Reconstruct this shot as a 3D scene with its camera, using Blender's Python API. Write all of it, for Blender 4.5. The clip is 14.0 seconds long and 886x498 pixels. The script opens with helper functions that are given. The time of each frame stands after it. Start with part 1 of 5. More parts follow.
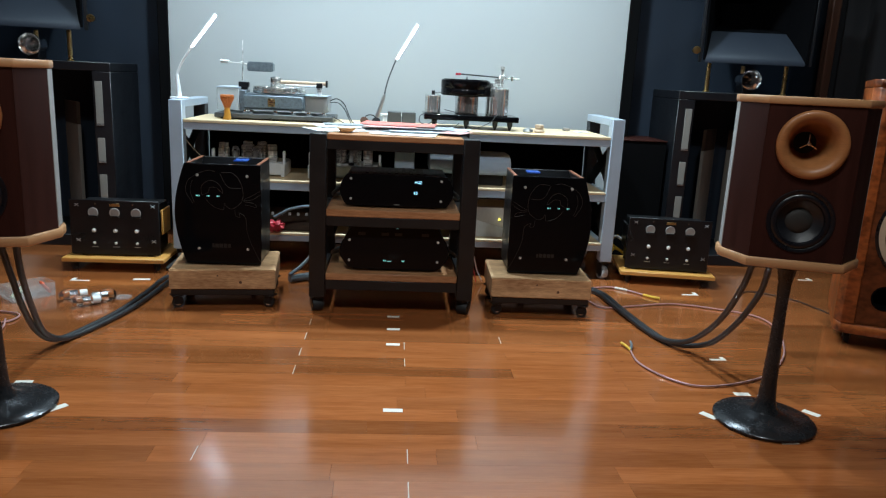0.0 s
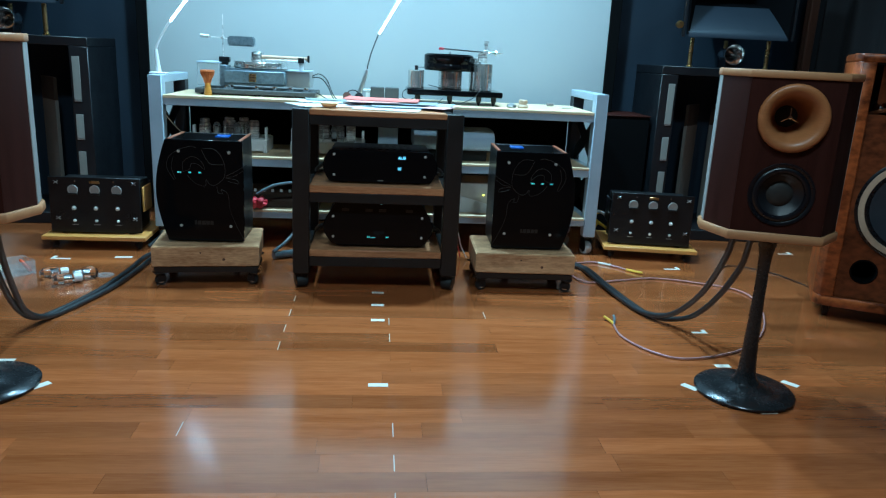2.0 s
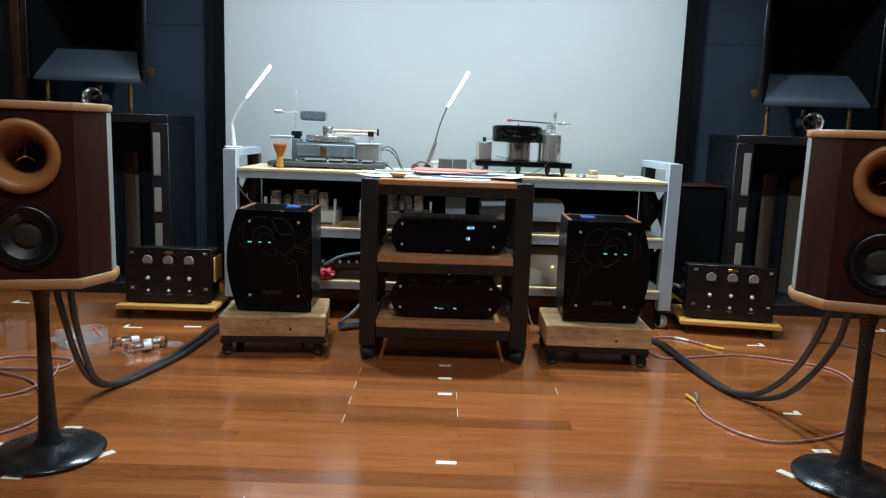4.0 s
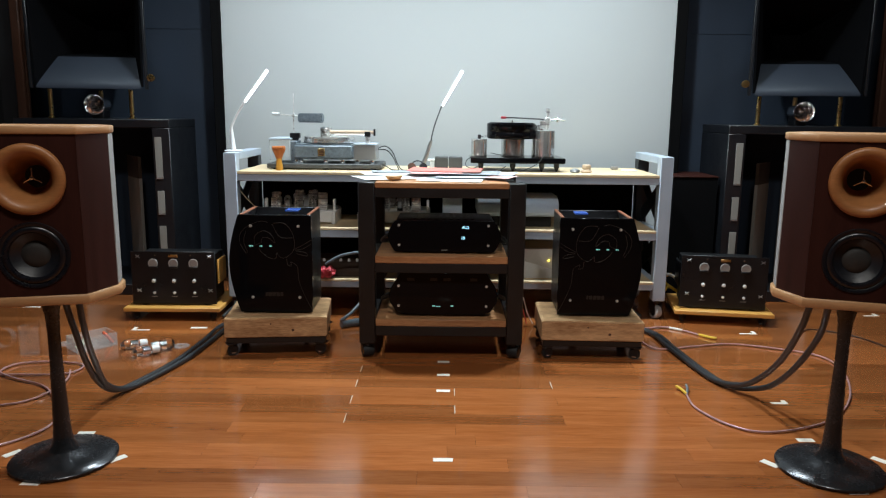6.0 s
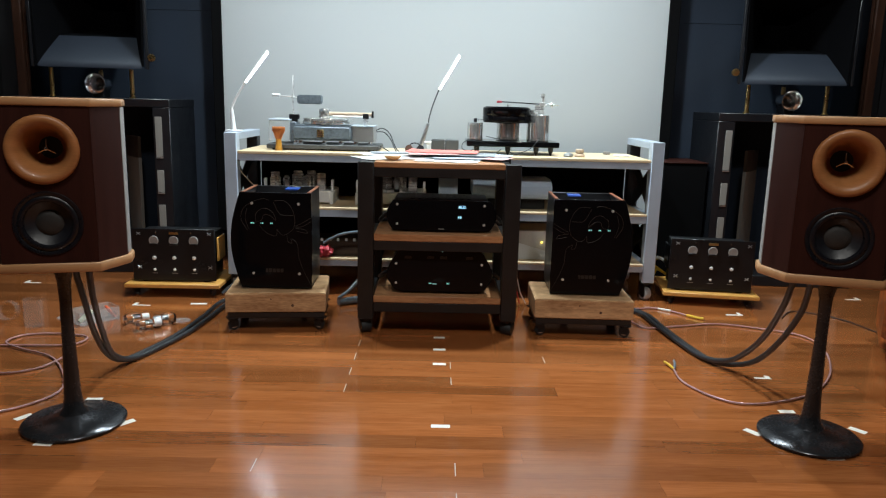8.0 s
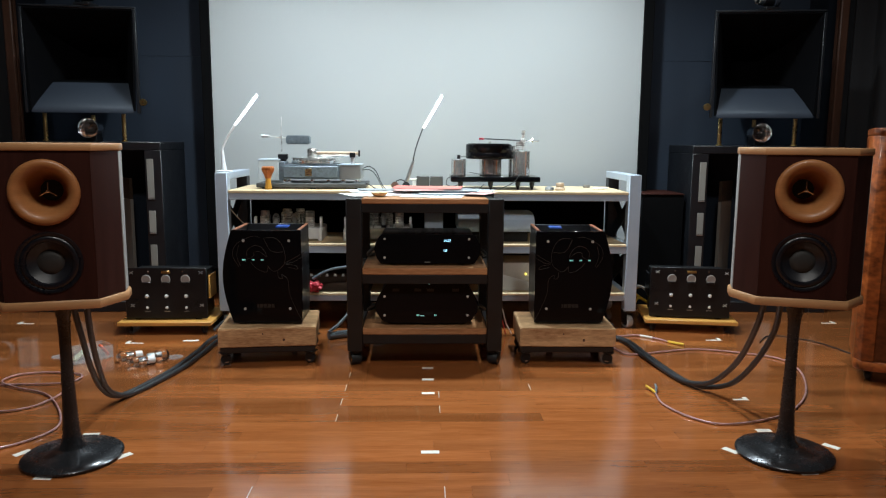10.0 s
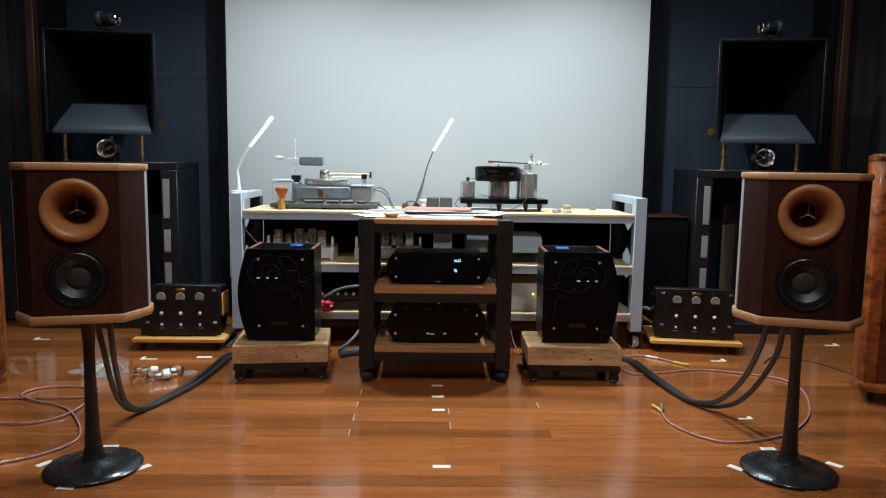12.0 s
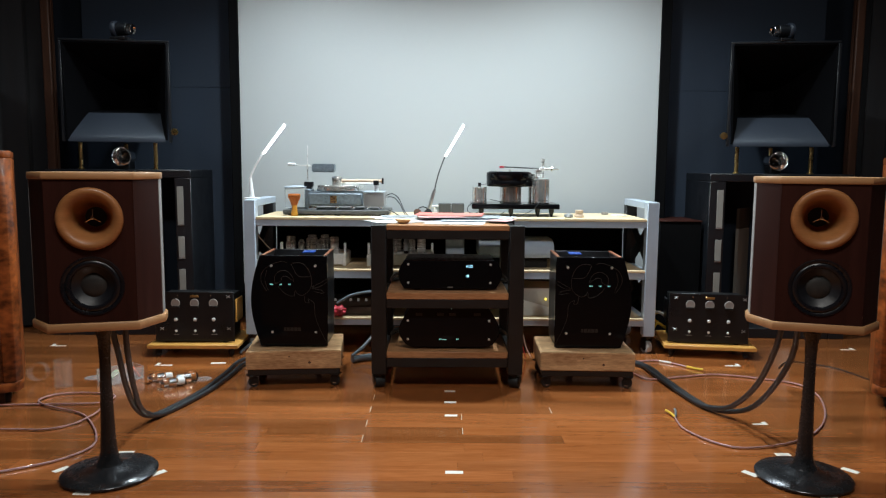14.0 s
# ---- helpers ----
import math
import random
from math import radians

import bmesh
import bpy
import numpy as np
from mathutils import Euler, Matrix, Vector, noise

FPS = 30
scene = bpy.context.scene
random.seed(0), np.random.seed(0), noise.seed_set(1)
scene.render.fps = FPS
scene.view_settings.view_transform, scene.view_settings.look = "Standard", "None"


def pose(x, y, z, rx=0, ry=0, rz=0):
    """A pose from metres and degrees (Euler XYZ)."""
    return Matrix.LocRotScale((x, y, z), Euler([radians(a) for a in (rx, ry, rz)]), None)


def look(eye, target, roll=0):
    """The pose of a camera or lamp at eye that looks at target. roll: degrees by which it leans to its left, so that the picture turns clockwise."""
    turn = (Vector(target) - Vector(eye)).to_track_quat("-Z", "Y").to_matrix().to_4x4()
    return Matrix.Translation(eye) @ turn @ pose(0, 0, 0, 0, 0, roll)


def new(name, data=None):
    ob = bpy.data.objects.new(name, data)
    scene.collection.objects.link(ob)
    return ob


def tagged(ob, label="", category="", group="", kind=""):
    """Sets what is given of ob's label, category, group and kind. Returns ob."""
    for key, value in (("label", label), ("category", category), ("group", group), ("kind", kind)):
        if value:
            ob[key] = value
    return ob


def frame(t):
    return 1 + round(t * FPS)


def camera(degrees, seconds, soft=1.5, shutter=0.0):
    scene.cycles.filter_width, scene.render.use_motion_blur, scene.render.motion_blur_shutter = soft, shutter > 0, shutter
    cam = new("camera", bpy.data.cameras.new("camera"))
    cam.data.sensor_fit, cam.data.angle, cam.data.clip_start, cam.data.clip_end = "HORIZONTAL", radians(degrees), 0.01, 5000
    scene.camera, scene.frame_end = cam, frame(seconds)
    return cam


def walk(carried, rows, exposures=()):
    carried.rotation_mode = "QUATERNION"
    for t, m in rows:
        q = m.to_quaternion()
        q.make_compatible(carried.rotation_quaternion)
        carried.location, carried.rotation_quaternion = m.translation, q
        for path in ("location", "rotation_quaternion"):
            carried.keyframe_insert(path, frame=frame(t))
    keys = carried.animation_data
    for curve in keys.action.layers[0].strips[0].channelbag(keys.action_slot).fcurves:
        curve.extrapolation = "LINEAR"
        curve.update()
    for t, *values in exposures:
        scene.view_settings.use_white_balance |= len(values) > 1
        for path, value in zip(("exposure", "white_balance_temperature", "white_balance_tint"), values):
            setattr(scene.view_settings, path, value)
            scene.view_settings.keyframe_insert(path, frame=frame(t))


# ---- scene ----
cam = camera(62.1, 14.0, 1.2)
PATH = [
    (0, (0.044, 0.022, 0.966), (0.186, 1.965, 0.511), 2.8),
    (0.5, (0.046, 0.024, 0.956), (0.232, 1.959, 0.482), 2.7),
    (1, (0.048, 0.026, 0.951), (0.272, 1.949, 0.45), 3.1),
    (1.5, (0.048, 0.022, 0.947), (0.263, 1.942, 0.432), 3.1),
    (2, (0.045, 0.019, 0.959), (0.231, 1.944, 0.447), 2.8),
    (2.5, (0.047, 0.032, 0.932), (0.142, 1.974, 0.463), 0.5),
    (3, (0.034, 0.074, 0.931), (0.048, 2.048, 0.608), 0.4),
    (3.5, (0.046, 0.091, 0.924), (0.073, 2.075, 0.674), -0.7),
    (4, (0.026, 0.085, 0.92), (0.036, 2.06, 0.604), 2.0),
    (4.2, (0.023, 0.076, 0.924), (0.041, 2.047, 0.586), 1.9),
    (6.3, (0.068, -0.012, 1.006), (0.065, 1.954, 0.643), 0.4),
    (6.5, (0.047, -0.042, 1.006), (0.059, 1.928, 0.659), 0.6),
    (7, (0.033, -0.088, 1.001), (0.058, 1.884, 0.67), 1.2),
    (7.5, (0.042, -0.081, 0.991), (0.066, 1.886, 0.63), 1.4),
    (8, (0.036, -0.07, 0.971), (0.059, 1.891, 0.582), 1.4),
    (8.5, (0.039, -0.094, 0.983), (0.082, 1.878, 0.652), 0.5),
    (8.7, (0.045, -0.103, 0.982), (0.099, 1.871, 0.666), 0.5),
    (10.8, (0.025, -0.229, 0.973), (0.078, 1.752, 0.705), 0.3),
    (11, (0.016, -0.242, 0.979), (0.059, 1.741, 0.724), 0.4),
    (11.5, (0.003, -0.248, 0.977), (0.046, 1.738, 0.743), 0.7),
    (12, (0.008, -0.246, 0.977), (0.054, 1.74, 0.743), 0.8),
    (12.5, (0.006, -0.25, 0.978), (0.049, 1.735, 0.74), 0.7),
    (13, (0.007, -0.25, 0.977), (0.041, 1.736, 0.742), 0.6),
    (13.5, (0.007, -0.254, 0.979), (0.03, 1.733, 0.752), 0.4),
    (14, (0.012, -0.253, 0.983), (0.023, 1.735, 0.761), 0.4),
]
WHITE = ((0, 5750, 1), (0.5, 5500, -3), (1, 5120, -9), (1.5, 4700, -14), (2, 4400, -19), (2.5, 4250, -22), (3, 4780, -14), (3.5, 5500, -4), (4, 5850, 1), (4.2, 5900, 2), (6.3, 6240, 6), (14, 6240, 6))
walk(cam, [(t, look(eye, target, roll)) for t, eye, target, roll in PATH], [(t, 0.0, k, g) for t, k, g in WHITE])

# ---- light ----
world = bpy.data.worlds.new("world")
scene.world = world
world.use_nodes = True
world.node_tree.nodes["Background"].inputs[0].default_value = (0.55, 0.65, 0.8, 1)
world.node_tree.nodes["Background"].inputs[1].default_value = 0.02


def lamp(name, kind, at, aim, watts, colour, size=0.1, spot=100, blend=1.0):
    d = bpy.data.lights.new(name, kind)
    d.energy, d.color = watts, colour
    if kind == "SPOT":
        d.spot_size, d.spot_blend, d.shadow_soft_size = radians(spot), blend, size
    elif kind == "AREA":
        d.shape, d.size = "DISK", size
    else:
        d.shadow_soft_size = size
    o = new(name, d)
    o.matrix_basis = look(at, aim)
    return o


for x, y, w in ((-0.74, 3.44, 152), (0.06, 3.36, 126), (0.86, 3.44, 176)):
    lamp("downlight_screen", "SPOT", (x, y, 2.6), (x, y - 0.4, 0), w, (0.87, 0.95, 0.97), 0.045, 146, 1.0)
for x in (-1.9, 2.1):
    lamp("downlight_screen", "SPOT", (x, 3.3, 2.75), (x * 0.93, 3.0, 0), 25, (0.84, 0.95, 1.0), 0.05, 140, 1.0)
# added fill discs that brighten the fronts; no known fittings
for x in (-0.5, 0.7):
    lamp("room_fill", "AREA", (x, 0.9, 2.78), (x, 1.5, 0), 20, (1.0, 0.94, 0.87), 0.3)

# ---- materials ----


def mat(name, colour, rough=0.5, metal=0.0, var=0.12, scale=8.0, fine=90.0, bump=0.04, rvar=0.1, stretch=(1, 1, 1), coat=0.0, second=None, alpha=1.0, spec=0.5):
    m = bpy.data.materials.new(name)
    m.use_nodes = True
    nt = m.node_tree
    n, l = nt.nodes, nt.links
    p = n["Principled BSDF"]
    tc = n.new("ShaderNodeTexCoord")
    mp = n.new("ShaderNodeMapping")
    mp.inputs["Scale"].default_value = stretch
    oi = n.new("ShaderNodeObjectInfo")
    add = n.new("ShaderNodeVectorMath")
    add.operation = "ADD"
    sc = n.new("ShaderNodeVectorMath")
    sc.operation = "SCALE"
    sc.inputs["Scale"].default_value = 37.0
    comb = n.new("ShaderNodeCombineXYZ")
    for k in range(3):
        l.new(oi.outputs["Random"], comb.inputs[k])
    l.new(comb.outputs[0], sc.inputs[0])
    l.new(tc.outputs["Object"], mp.inputs["Vector"])
    l.new(mp.outputs[0], add.inputs[0])
    l.new(sc.outputs[0], add.inputs[1])
    a = n.new("ShaderNodeTexNoise")
    a.inputs["Scale"].default_value, a.inputs["Detail"].default_value = scale, 4
    b = n.new("ShaderNodeTexNoise")
    b.inputs["Scale"].default_value, b.inputs["Detail"].default_value = fine, 3
    l.new(add.outputs[0], a.inputs["Vector"])
    l.new(add.outputs[0], b.inputs["Vector"])
    mixf = n.new("ShaderNodeMath")
    mixf.operation = "MULTIPLY_ADD"
    mixf.inputs[1].default_value, mixf.inputs[2].default_value = 0.4, 0.0
    l.new(b.outputs["Fac"], mixf.inputs[0])
    tot = n.new("ShaderNodeMath")
    tot.operation = "MULTIPLY_ADD"
    tot.inputs[1].default_value = 0.6
    l.new(a.outputs["Fac"], tot.inputs[0])
    l.new(mixf.outputs[0], tot.inputs[2])
    ramp = n.new("ShaderNodeValToRGB")
    c2 = second or colour
    ramp.color_ramp.elements[0].position, ramp.color_ramp.elements[1].position = 0.36, 0.64
    ramp.color_ramp.elements[0].color = (*[max(0, v * (1 - var)) for v in colour], 1)
    ramp.color_ramp.elements[1].color = (*[min(1, v * (1 + var)) for v in c2], 1)
    l.new(tot.outputs[0], ramp.inputs[0])
    l.new(ramp.outputs[0], p.inputs["Base Color"])
    mr = n.new("ShaderNodeMapRange")
    mr.inputs["From Min"].default_value, mr.inputs["From Max"].default_value = 0.3, 0.7
    mr.inputs["To Min"].default_value, mr.inputs["To Max"].default_value = max(0.0, rough - rvar), min(1, rough + rvar)
    l.new(tot.outputs[0], mr.inputs["Value"])
    l.new(mr.outputs[0], p.inputs["Roughness"])
    if bump:
        bp = n.new("ShaderNodeBump")
        bp.inputs["Strength"].default_value, bp.inputs["Distance"].default_value = bump, 0.01
        l.new(tot.outputs[0], bp.inputs["Height"])
        l.new(bp.outputs[0], p.inputs["Normal"])
    p.inputs["Metallic"].default_value = metal
    p.inputs["Coat Weight"].default_value = coat
    p.inputs["Coat Roughness"].default_value = 0.08
    p.inputs["Specular IOR Level"].default_value = spec
    p.inputs["Alpha"].default_value = alpha
    return m


def glass(name, colour=(1, 1, 1), rough=0.02, ior=1.45):
    m = bpy.data.materials.new(name)
    m.use_nodes = True
    p = m.node_tree.nodes["Principled BSDF"]
    p.inputs["Base Color"].default_value = (*colour, 1)
    p.inputs["Transmission Weight"].default_value = 1
    p.inputs["Roughness"].default_value, p.inputs["IOR"].default_value = rough, ior
    return m


def glow(name, colour, strength):
    m = bpy.data.materials.new(name)
    m.use_nodes = True
    p = m.node_tree.nodes["Principled BSDF"]
    p.inputs["Base Color"].default_value = (*colour, 1)
    p.inputs["Emission Color"].default_value = (*colour, 1)
    p.inputs["Emission Strength"].default_value = strength
    return m


def floor_wood():
    """Reddish hardwood boards, each of its own tone, with grain along x and a worn satin varnish."""
    m = mat("merbau_board", (0.30, 0.089, 0.022), 0.19, 0, 0.08, 2.0, 14, 0.005, 0.03, (1, 12, 12), 0.9, (0.36, 0.122, 0.036), 1.0, 0.5)
    nt = m.node_tree
    n, l = nt.nodes, nt.links
    p = n["Principled BSDF"]
    old = p.inputs["Base Color"].links[0].from_socket
    p.inputs["Coat Roughness"].default_value, p.inputs["Coat IOR"].default_value = 0.13, 1.65
    oi = n.new("ShaderNodeObjectInfo")
    geo = n.new("ShaderNodeNewGeometry")
    s = n.new("ShaderNodeMath")
    s.operation = "ADD"
    l.new(oi.outputs["Random"], s.inputs[0])
    l.new(geo.outputs["Random Per Island"], s.inputs[1])
    fr = n.new("ShaderNodeMath")
    fr.operation = "FRACT"
    l.new(s.outputs[0], fr.inputs[0])
    mr = n.new("ShaderNodeMapRange")
    mr.inputs["To Min"].default_value, mr.inputs["To Max"].default_value = 0.72, 1.15
    l.new(fr.outputs[0], mr.inputs["Value"])
    mul = n.new("ShaderNodeVectorMath")
    mul.operation = "SCALE"
    l.new(old, mul.inputs[0])
    l.new(mr.outputs[0], mul.inputs["Scale"])
    l.new(mul.outputs[0], p.inputs["Base Color"])
    return m


M = {}
M["floor"] = floor_wood()
M["filler"] = mat("white_joint_filler", (0.52, 0.45, 0.36), 0.6)
M["subfloor"] = mat("dark_subfloor", (0.03, 0.015, 0.01), 0.7)
M["navy2"] = mat("navy_wall_panel", (0.017, 0.027, 0.047), 0.85, 0, 0.15, 2, 250, 0.08)
M["curtain"] = mat("charcoal_curtain", (0.010, 0.0092, 0.011), 0.95, 0, 0.2, 4, 300, 0.15)
M["brownwood"] = mat("brown_wood_trim", (0.085, 0.037, 0.022), 0.45, 0, 0.25, 3, 40, 0.03, 0.1, (10, 10, 1))
M["screen"] = mat("matt_white_screen", (0.44, 0.465, 0.478), 0.92, 0, 0.012, 1.2, 400, 0.01)
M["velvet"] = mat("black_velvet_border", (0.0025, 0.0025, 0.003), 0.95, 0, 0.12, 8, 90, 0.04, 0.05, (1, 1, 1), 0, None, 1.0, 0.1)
M["sidewall"] = mat("grey_side_wall", (0.13, 0.13, 0.135), 0.9, 0, 0.05)
M["plaster"] = mat("grey_ceiling_paint", (0.13, 0.13, 0.13), 0.9, 0, 0.05)
M["wenge"] = mat("dark_wenge_veneer", (0.031, 0.0092, 0.0066), 0.55, 0, 0.22, 3.0, 45, 0.02, 0.06, (12, 12, 0.7), 0, None, 1.0, 0.12)
M["maple"] = mat("pale_maple_wood", (0.45, 0.24, 0.108), 0.42, 0, 0.12, 3, 40, 0.02, 0.08, (1, 10, 10))
M["hornwood"] = mat("turned_cherry_wood", (0.33, 0.135, 0.045), 0.43, 0, 0.16, 5, 50, 0.02, 0.08, (1, 1, 8), 0.06)
M["greyside"] = mat("pale_grey_side_veneer", (0.34, 0.34, 0.34), 0.5, 0, 0.1, 3, 50, 0.02)
M["burl"] = mat("glossy_burl_veneer", (0.105, 0.024, 0.0070), 0.34, 0, 0.35, 7, 28, 0.03, 0.06, (1, 1, 1.6), 0.12, (0.30, 0.080, 0.018), 1.0, 0.3)
M["burl2"] = mat("dark_burl_baffle", (0.085, 0.026, 0.010), 0.36, 0, 0.3, 7, 28, 0.03, 0.06, (1, 1, 1.6), 0.1, (0.17, 0.05, 0.016), 1.0, 0.3)
M["blacksteel"] = mat("black_powder_coat", (0.007, 0.0075, 0.009), 0.45, 0, 0.15, 10, 400, 0.05)
M["blackgloss"] = mat("black_gloss_acrylic", (0.004, 0.004, 0.005), 0.07, 0, 0.1, 10, 100, 0.002, 0.02, (1, 1, 1), 0, None, 1.0, 0.14)
M["blacksatin"] = mat("black_satin_metal", (0.012, 0.012, 0.014), 0.34, 0.3, 0.15, 8, 200, 0.02)
M["standmetal"] = mat("black_cast_iron", (0.046, 0.047, 0.052), 0.24, 0.7, 0.2, 12, 120, 0.01)
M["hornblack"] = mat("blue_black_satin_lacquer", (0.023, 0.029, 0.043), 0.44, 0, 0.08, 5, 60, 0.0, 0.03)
M["rubber"] = mat("black_rubber", (0.012, 0.012, 0.013), 0.65)
M["conepaper"] = mat("charcoal_cone_paper", (0.007, 0.0075, 0.011), 0.45, 0, 0.2, 30, 300, 0.05)
M["dustcap"] = mat("grey_dust_cap", (0.020, 0.019, 0.018), 0.55, 0, 0.15, 40, 300, 0.06)
M["surround"] = mat("satin_rubber_surround", (0.006, 0.006, 0.009), 0.30)
M["creamring"] = mat("cream_ring", (0.50, 0.38, 0.27), 0.5, 0, 0.1)
M["bluecone"] = mat("blue_grey_cone", (0.035, 0.045, 0.062), 0.42)
M["chrome"] = mat("polished_chrome", (0.86, 0.87, 0.88), 0.13, 1, 0.04, 20, 200, 0.004, 0.04)
M["steel"] = mat("brushed_steel", (0.72, 0.72, 0.71), 0.28, 0.55, 0.08, 8, 120, 0.01, 0.06, (1, 1, 20))
M["turned"] = mat("turned_bright_steel", (0.76, 0.76, 0.74), 0.15, 0.8, 0.06, 8, 120, 0.006, 0.05, (1, 1, 20))
M["alu"] = mat("satin_aluminium", (0.50, 0.52, 0.54), 0.36, 0.9, 0.06, 8, 250, 0.01)
M["brass"] = mat("brushed_brass", (0.55, 0.40, 0.17), 0.3, 1, 0.1)
M["greysteel"] = mat("blue_grey_painted_steel", (0.42, 0.49, 0.59), 0.38, 0, 0.07, 6, 300, 0.03)
M["plywood"] = mat("pale_plywood", (0.72, 0.57, 0.36), 0.5, 0, 0.1, 3, 40, 0.02, 0.08, (1, 9, 9))
M["shelfwood"] = mat("oiled_pine_shelf", (0.37, 0.165, 0.066), 0.48, 0, 0.2, 3, 30, 0.03, 0.08, (1, 9, 9), 0, (0.46, 0.24, 0.11))
M["pine"] = mat("raw_pine_block", (0.41, 0.215, 0.095), 0.6, 0, 0.22, 2.6, 22, 0.03, 0.08, (1.5, 5, 7), 0, (0.58, 0.38, 0.20))
M["yellowwood"] = mat("orange_varnished_plywood", (0.62, 0.32, 0.075), 0.4, 0, 0.14, 3, 40, 0.02, 0.08, (1, 9, 9))
M["hammer"] = mat("blue_grey_hammered_paint", (0.17, 0.21, 0.25), 0.35, 0.3, 0.2, 60, 200, 0.12)
M["white"] = mat("white_enamel", (0.84, 0.86, 0.88), 0.35, 0, 0.03)
M["whitetape"] = mat("white_masking_tape", (0.72, 0.69, 0.62), 0.75, 0, 0.06, 40, 200, 0.06)
M["paper"] = mat("white_paper", (0.72, 0.74, 0.75), 0.85, 0, 0.03)
M["bluepaper"] = mat("pale_blue_print", (0.50, 0.56, 0.63), 0.6, 0, 0.2, 30)
M["redpaper"] = mat("red_paper", (0.66, 0.19, 0.16), 0.6, 0, 0.12)
M["pinkpaper"] = mat("pale_red_print", (0.68, 0.42, 0.40), 0.6, 0, 0.15, 25)
M["greypaper"] = mat("grey_printed_sheet", (0.30, 0.33, 0.36), 0.6, 0, 0.15, 25)
M["orange"] = mat("orange_bamboo", (0.46, 0.13, 0.022), 0.5, 0, 0.12, 40, 200, 0.05)
M["amber"] = mat("amber_bamboo", (0.55, 0.27, 0.035), 0.4, 0, 0.1)
M["cable"] = mat("black_braided_cable", (0.020, 0.021, 0.024), 0.42, 0, 0.3, 60, 400, 0.2)
M["greycable"] = mat("grey_blue_cable", (0.13, 0.16, 0.19), 0.42, 0, 0.15, 40)
M["pinkcable"] = mat("clear_copper_cable", (0.48, 0.29, 0.29), 0.2, 0.15, 0.2, 40, 200, 0.02)
M["yellow"] = mat("yellow_sleeve", (0.65, 0.42, 0.03), 0.5)
M["red"] = mat("red_plastic", (0.45, 0.03, 0.05), 0.45)
M["bluefilm"] = mat("blue_film", (0.02, 0.07, 0.35), 0.3)
M["bright"] = mat("bright_nickel", (0.75, 0.75, 0.74), 0.3, 0.35, 0.04)
M["greytyre"] = mat("grey_nylon_tyre", (0.42, 0.43, 0.44), 0.35)
M["coppertrim"] = mat("copper_brown_trim", (0.34, 0.13, 0.07), 0.35, 0.4)
M["greyfoam"] = mat("grey_felt_panel", (0.25, 0.235, 0.215), 0.85, 0, 0.08, 5, 250, 0.08)
M["brownply"] = mat("brown_inner_panel", (0.055, 0.033, 0.022), 0.6, 0, 0.15)
M["beige"] = mat("beige_box", (0.58, 0.56, 0.52), 0.6, 0, 0.06)
M["engrave"] = mat("engraved_line", (0.030, 0.025, 0.023), 0.5)
M["cabblack"] = mat("black_cabinet_lacquer", (0.008, 0.009, 0.012), 0.4)
# near-black for the horn's inner walls: the shade in its mouth, as colour
M["hornshade"] = mat("black_felt_lining", (0.0016, 0.0017, 0.0025), 0.9, 0, 0.1, 8, 90, 0.04, 0.1, (1, 1, 1), 0, None, 1.0, 0.08)
M["glass"] = glass("clear_glass")
M["thinglass"] = mat("thin_clear_glass", (0.80, 0.85, 0.86), 0.05, 0, 0.02, 8, 90, 0.0, 0.02, (1, 1, 1), 0, None, 0.04, 0.9)
M["silverpaint"] = mat("pale_silver_lacquer", (0.50, 0.62, 0.78), 0.32, 0, 0.05, 6, 200, 0.01)
M["plastic"] = mat("frosted_plastic", (0.66, 0.67, 0.68), 0.3, 0, 0.03, 8, 90, 0.01, 0.1, (1, 1, 1), 0, None, 0.27)
M["acrylic"] = mat("clear_acrylic_cover", (0.70, 0.76, 0.80), 0.15, 0, 0.02, 8, 90, 0.0, 0.05, (1, 1, 1), 0, None, 0.35)
M["led"] = glow("led_bar", (0.95, 0.98, 1.0), 17.0)
M["digit"] = glow("display_digit", (0.4, 0.78, 1.0), 2.0)
M["cyan"] = glow("cyan_display", (0.3, 0.8, 0.75), 0.4)
M["dimcyan"] = glow("dim_display", (0.3, 0.6, 0.6), 0.5)
M["spark"] = glow("indicator_led", (1.0, 0.75, 0.1), 3.0)
M["labelink"] = mat("faint_engraved_lettering", (0.016, 0.014, 0.013), 0.5)
M["greyplastic"] = mat("dark_grey_plastic", (0.065, 0.07, 0.075), 0.5)
M["meter"] = mat("meter_face", (0.33, 0.32, 0.31), 0.35, 0, 0.08, 40)

# ---- mesh helpers ----


def bx(bm, c, s, b=0.002, m=None, seg=1):
    """A bevelled block at centre c of size s."""
    g = bmesh.ops.create_cube(bm, size=1.0, matrix=(m or Matrix()) @ Matrix.Translation(c) @ Matrix.Diagonal((*s, 1)))
    if b:
        e = list({e for v in g["verts"] for e in v.link_edges})
        bmesh.ops.bevel(bm, geom=e, offset=b, segments=seg, affect="EDGES", clamp_overlap=True)


def bx2(bm, x0, x1, y0, y1, z0, z1, b=0.002, m=None):
    bx(bm, ((x0 + x1) / 2, (y0 + y1) / 2, (z0 + z1) / 2), (x1 - x0, y1 - y0, z1 - z0), b, m)


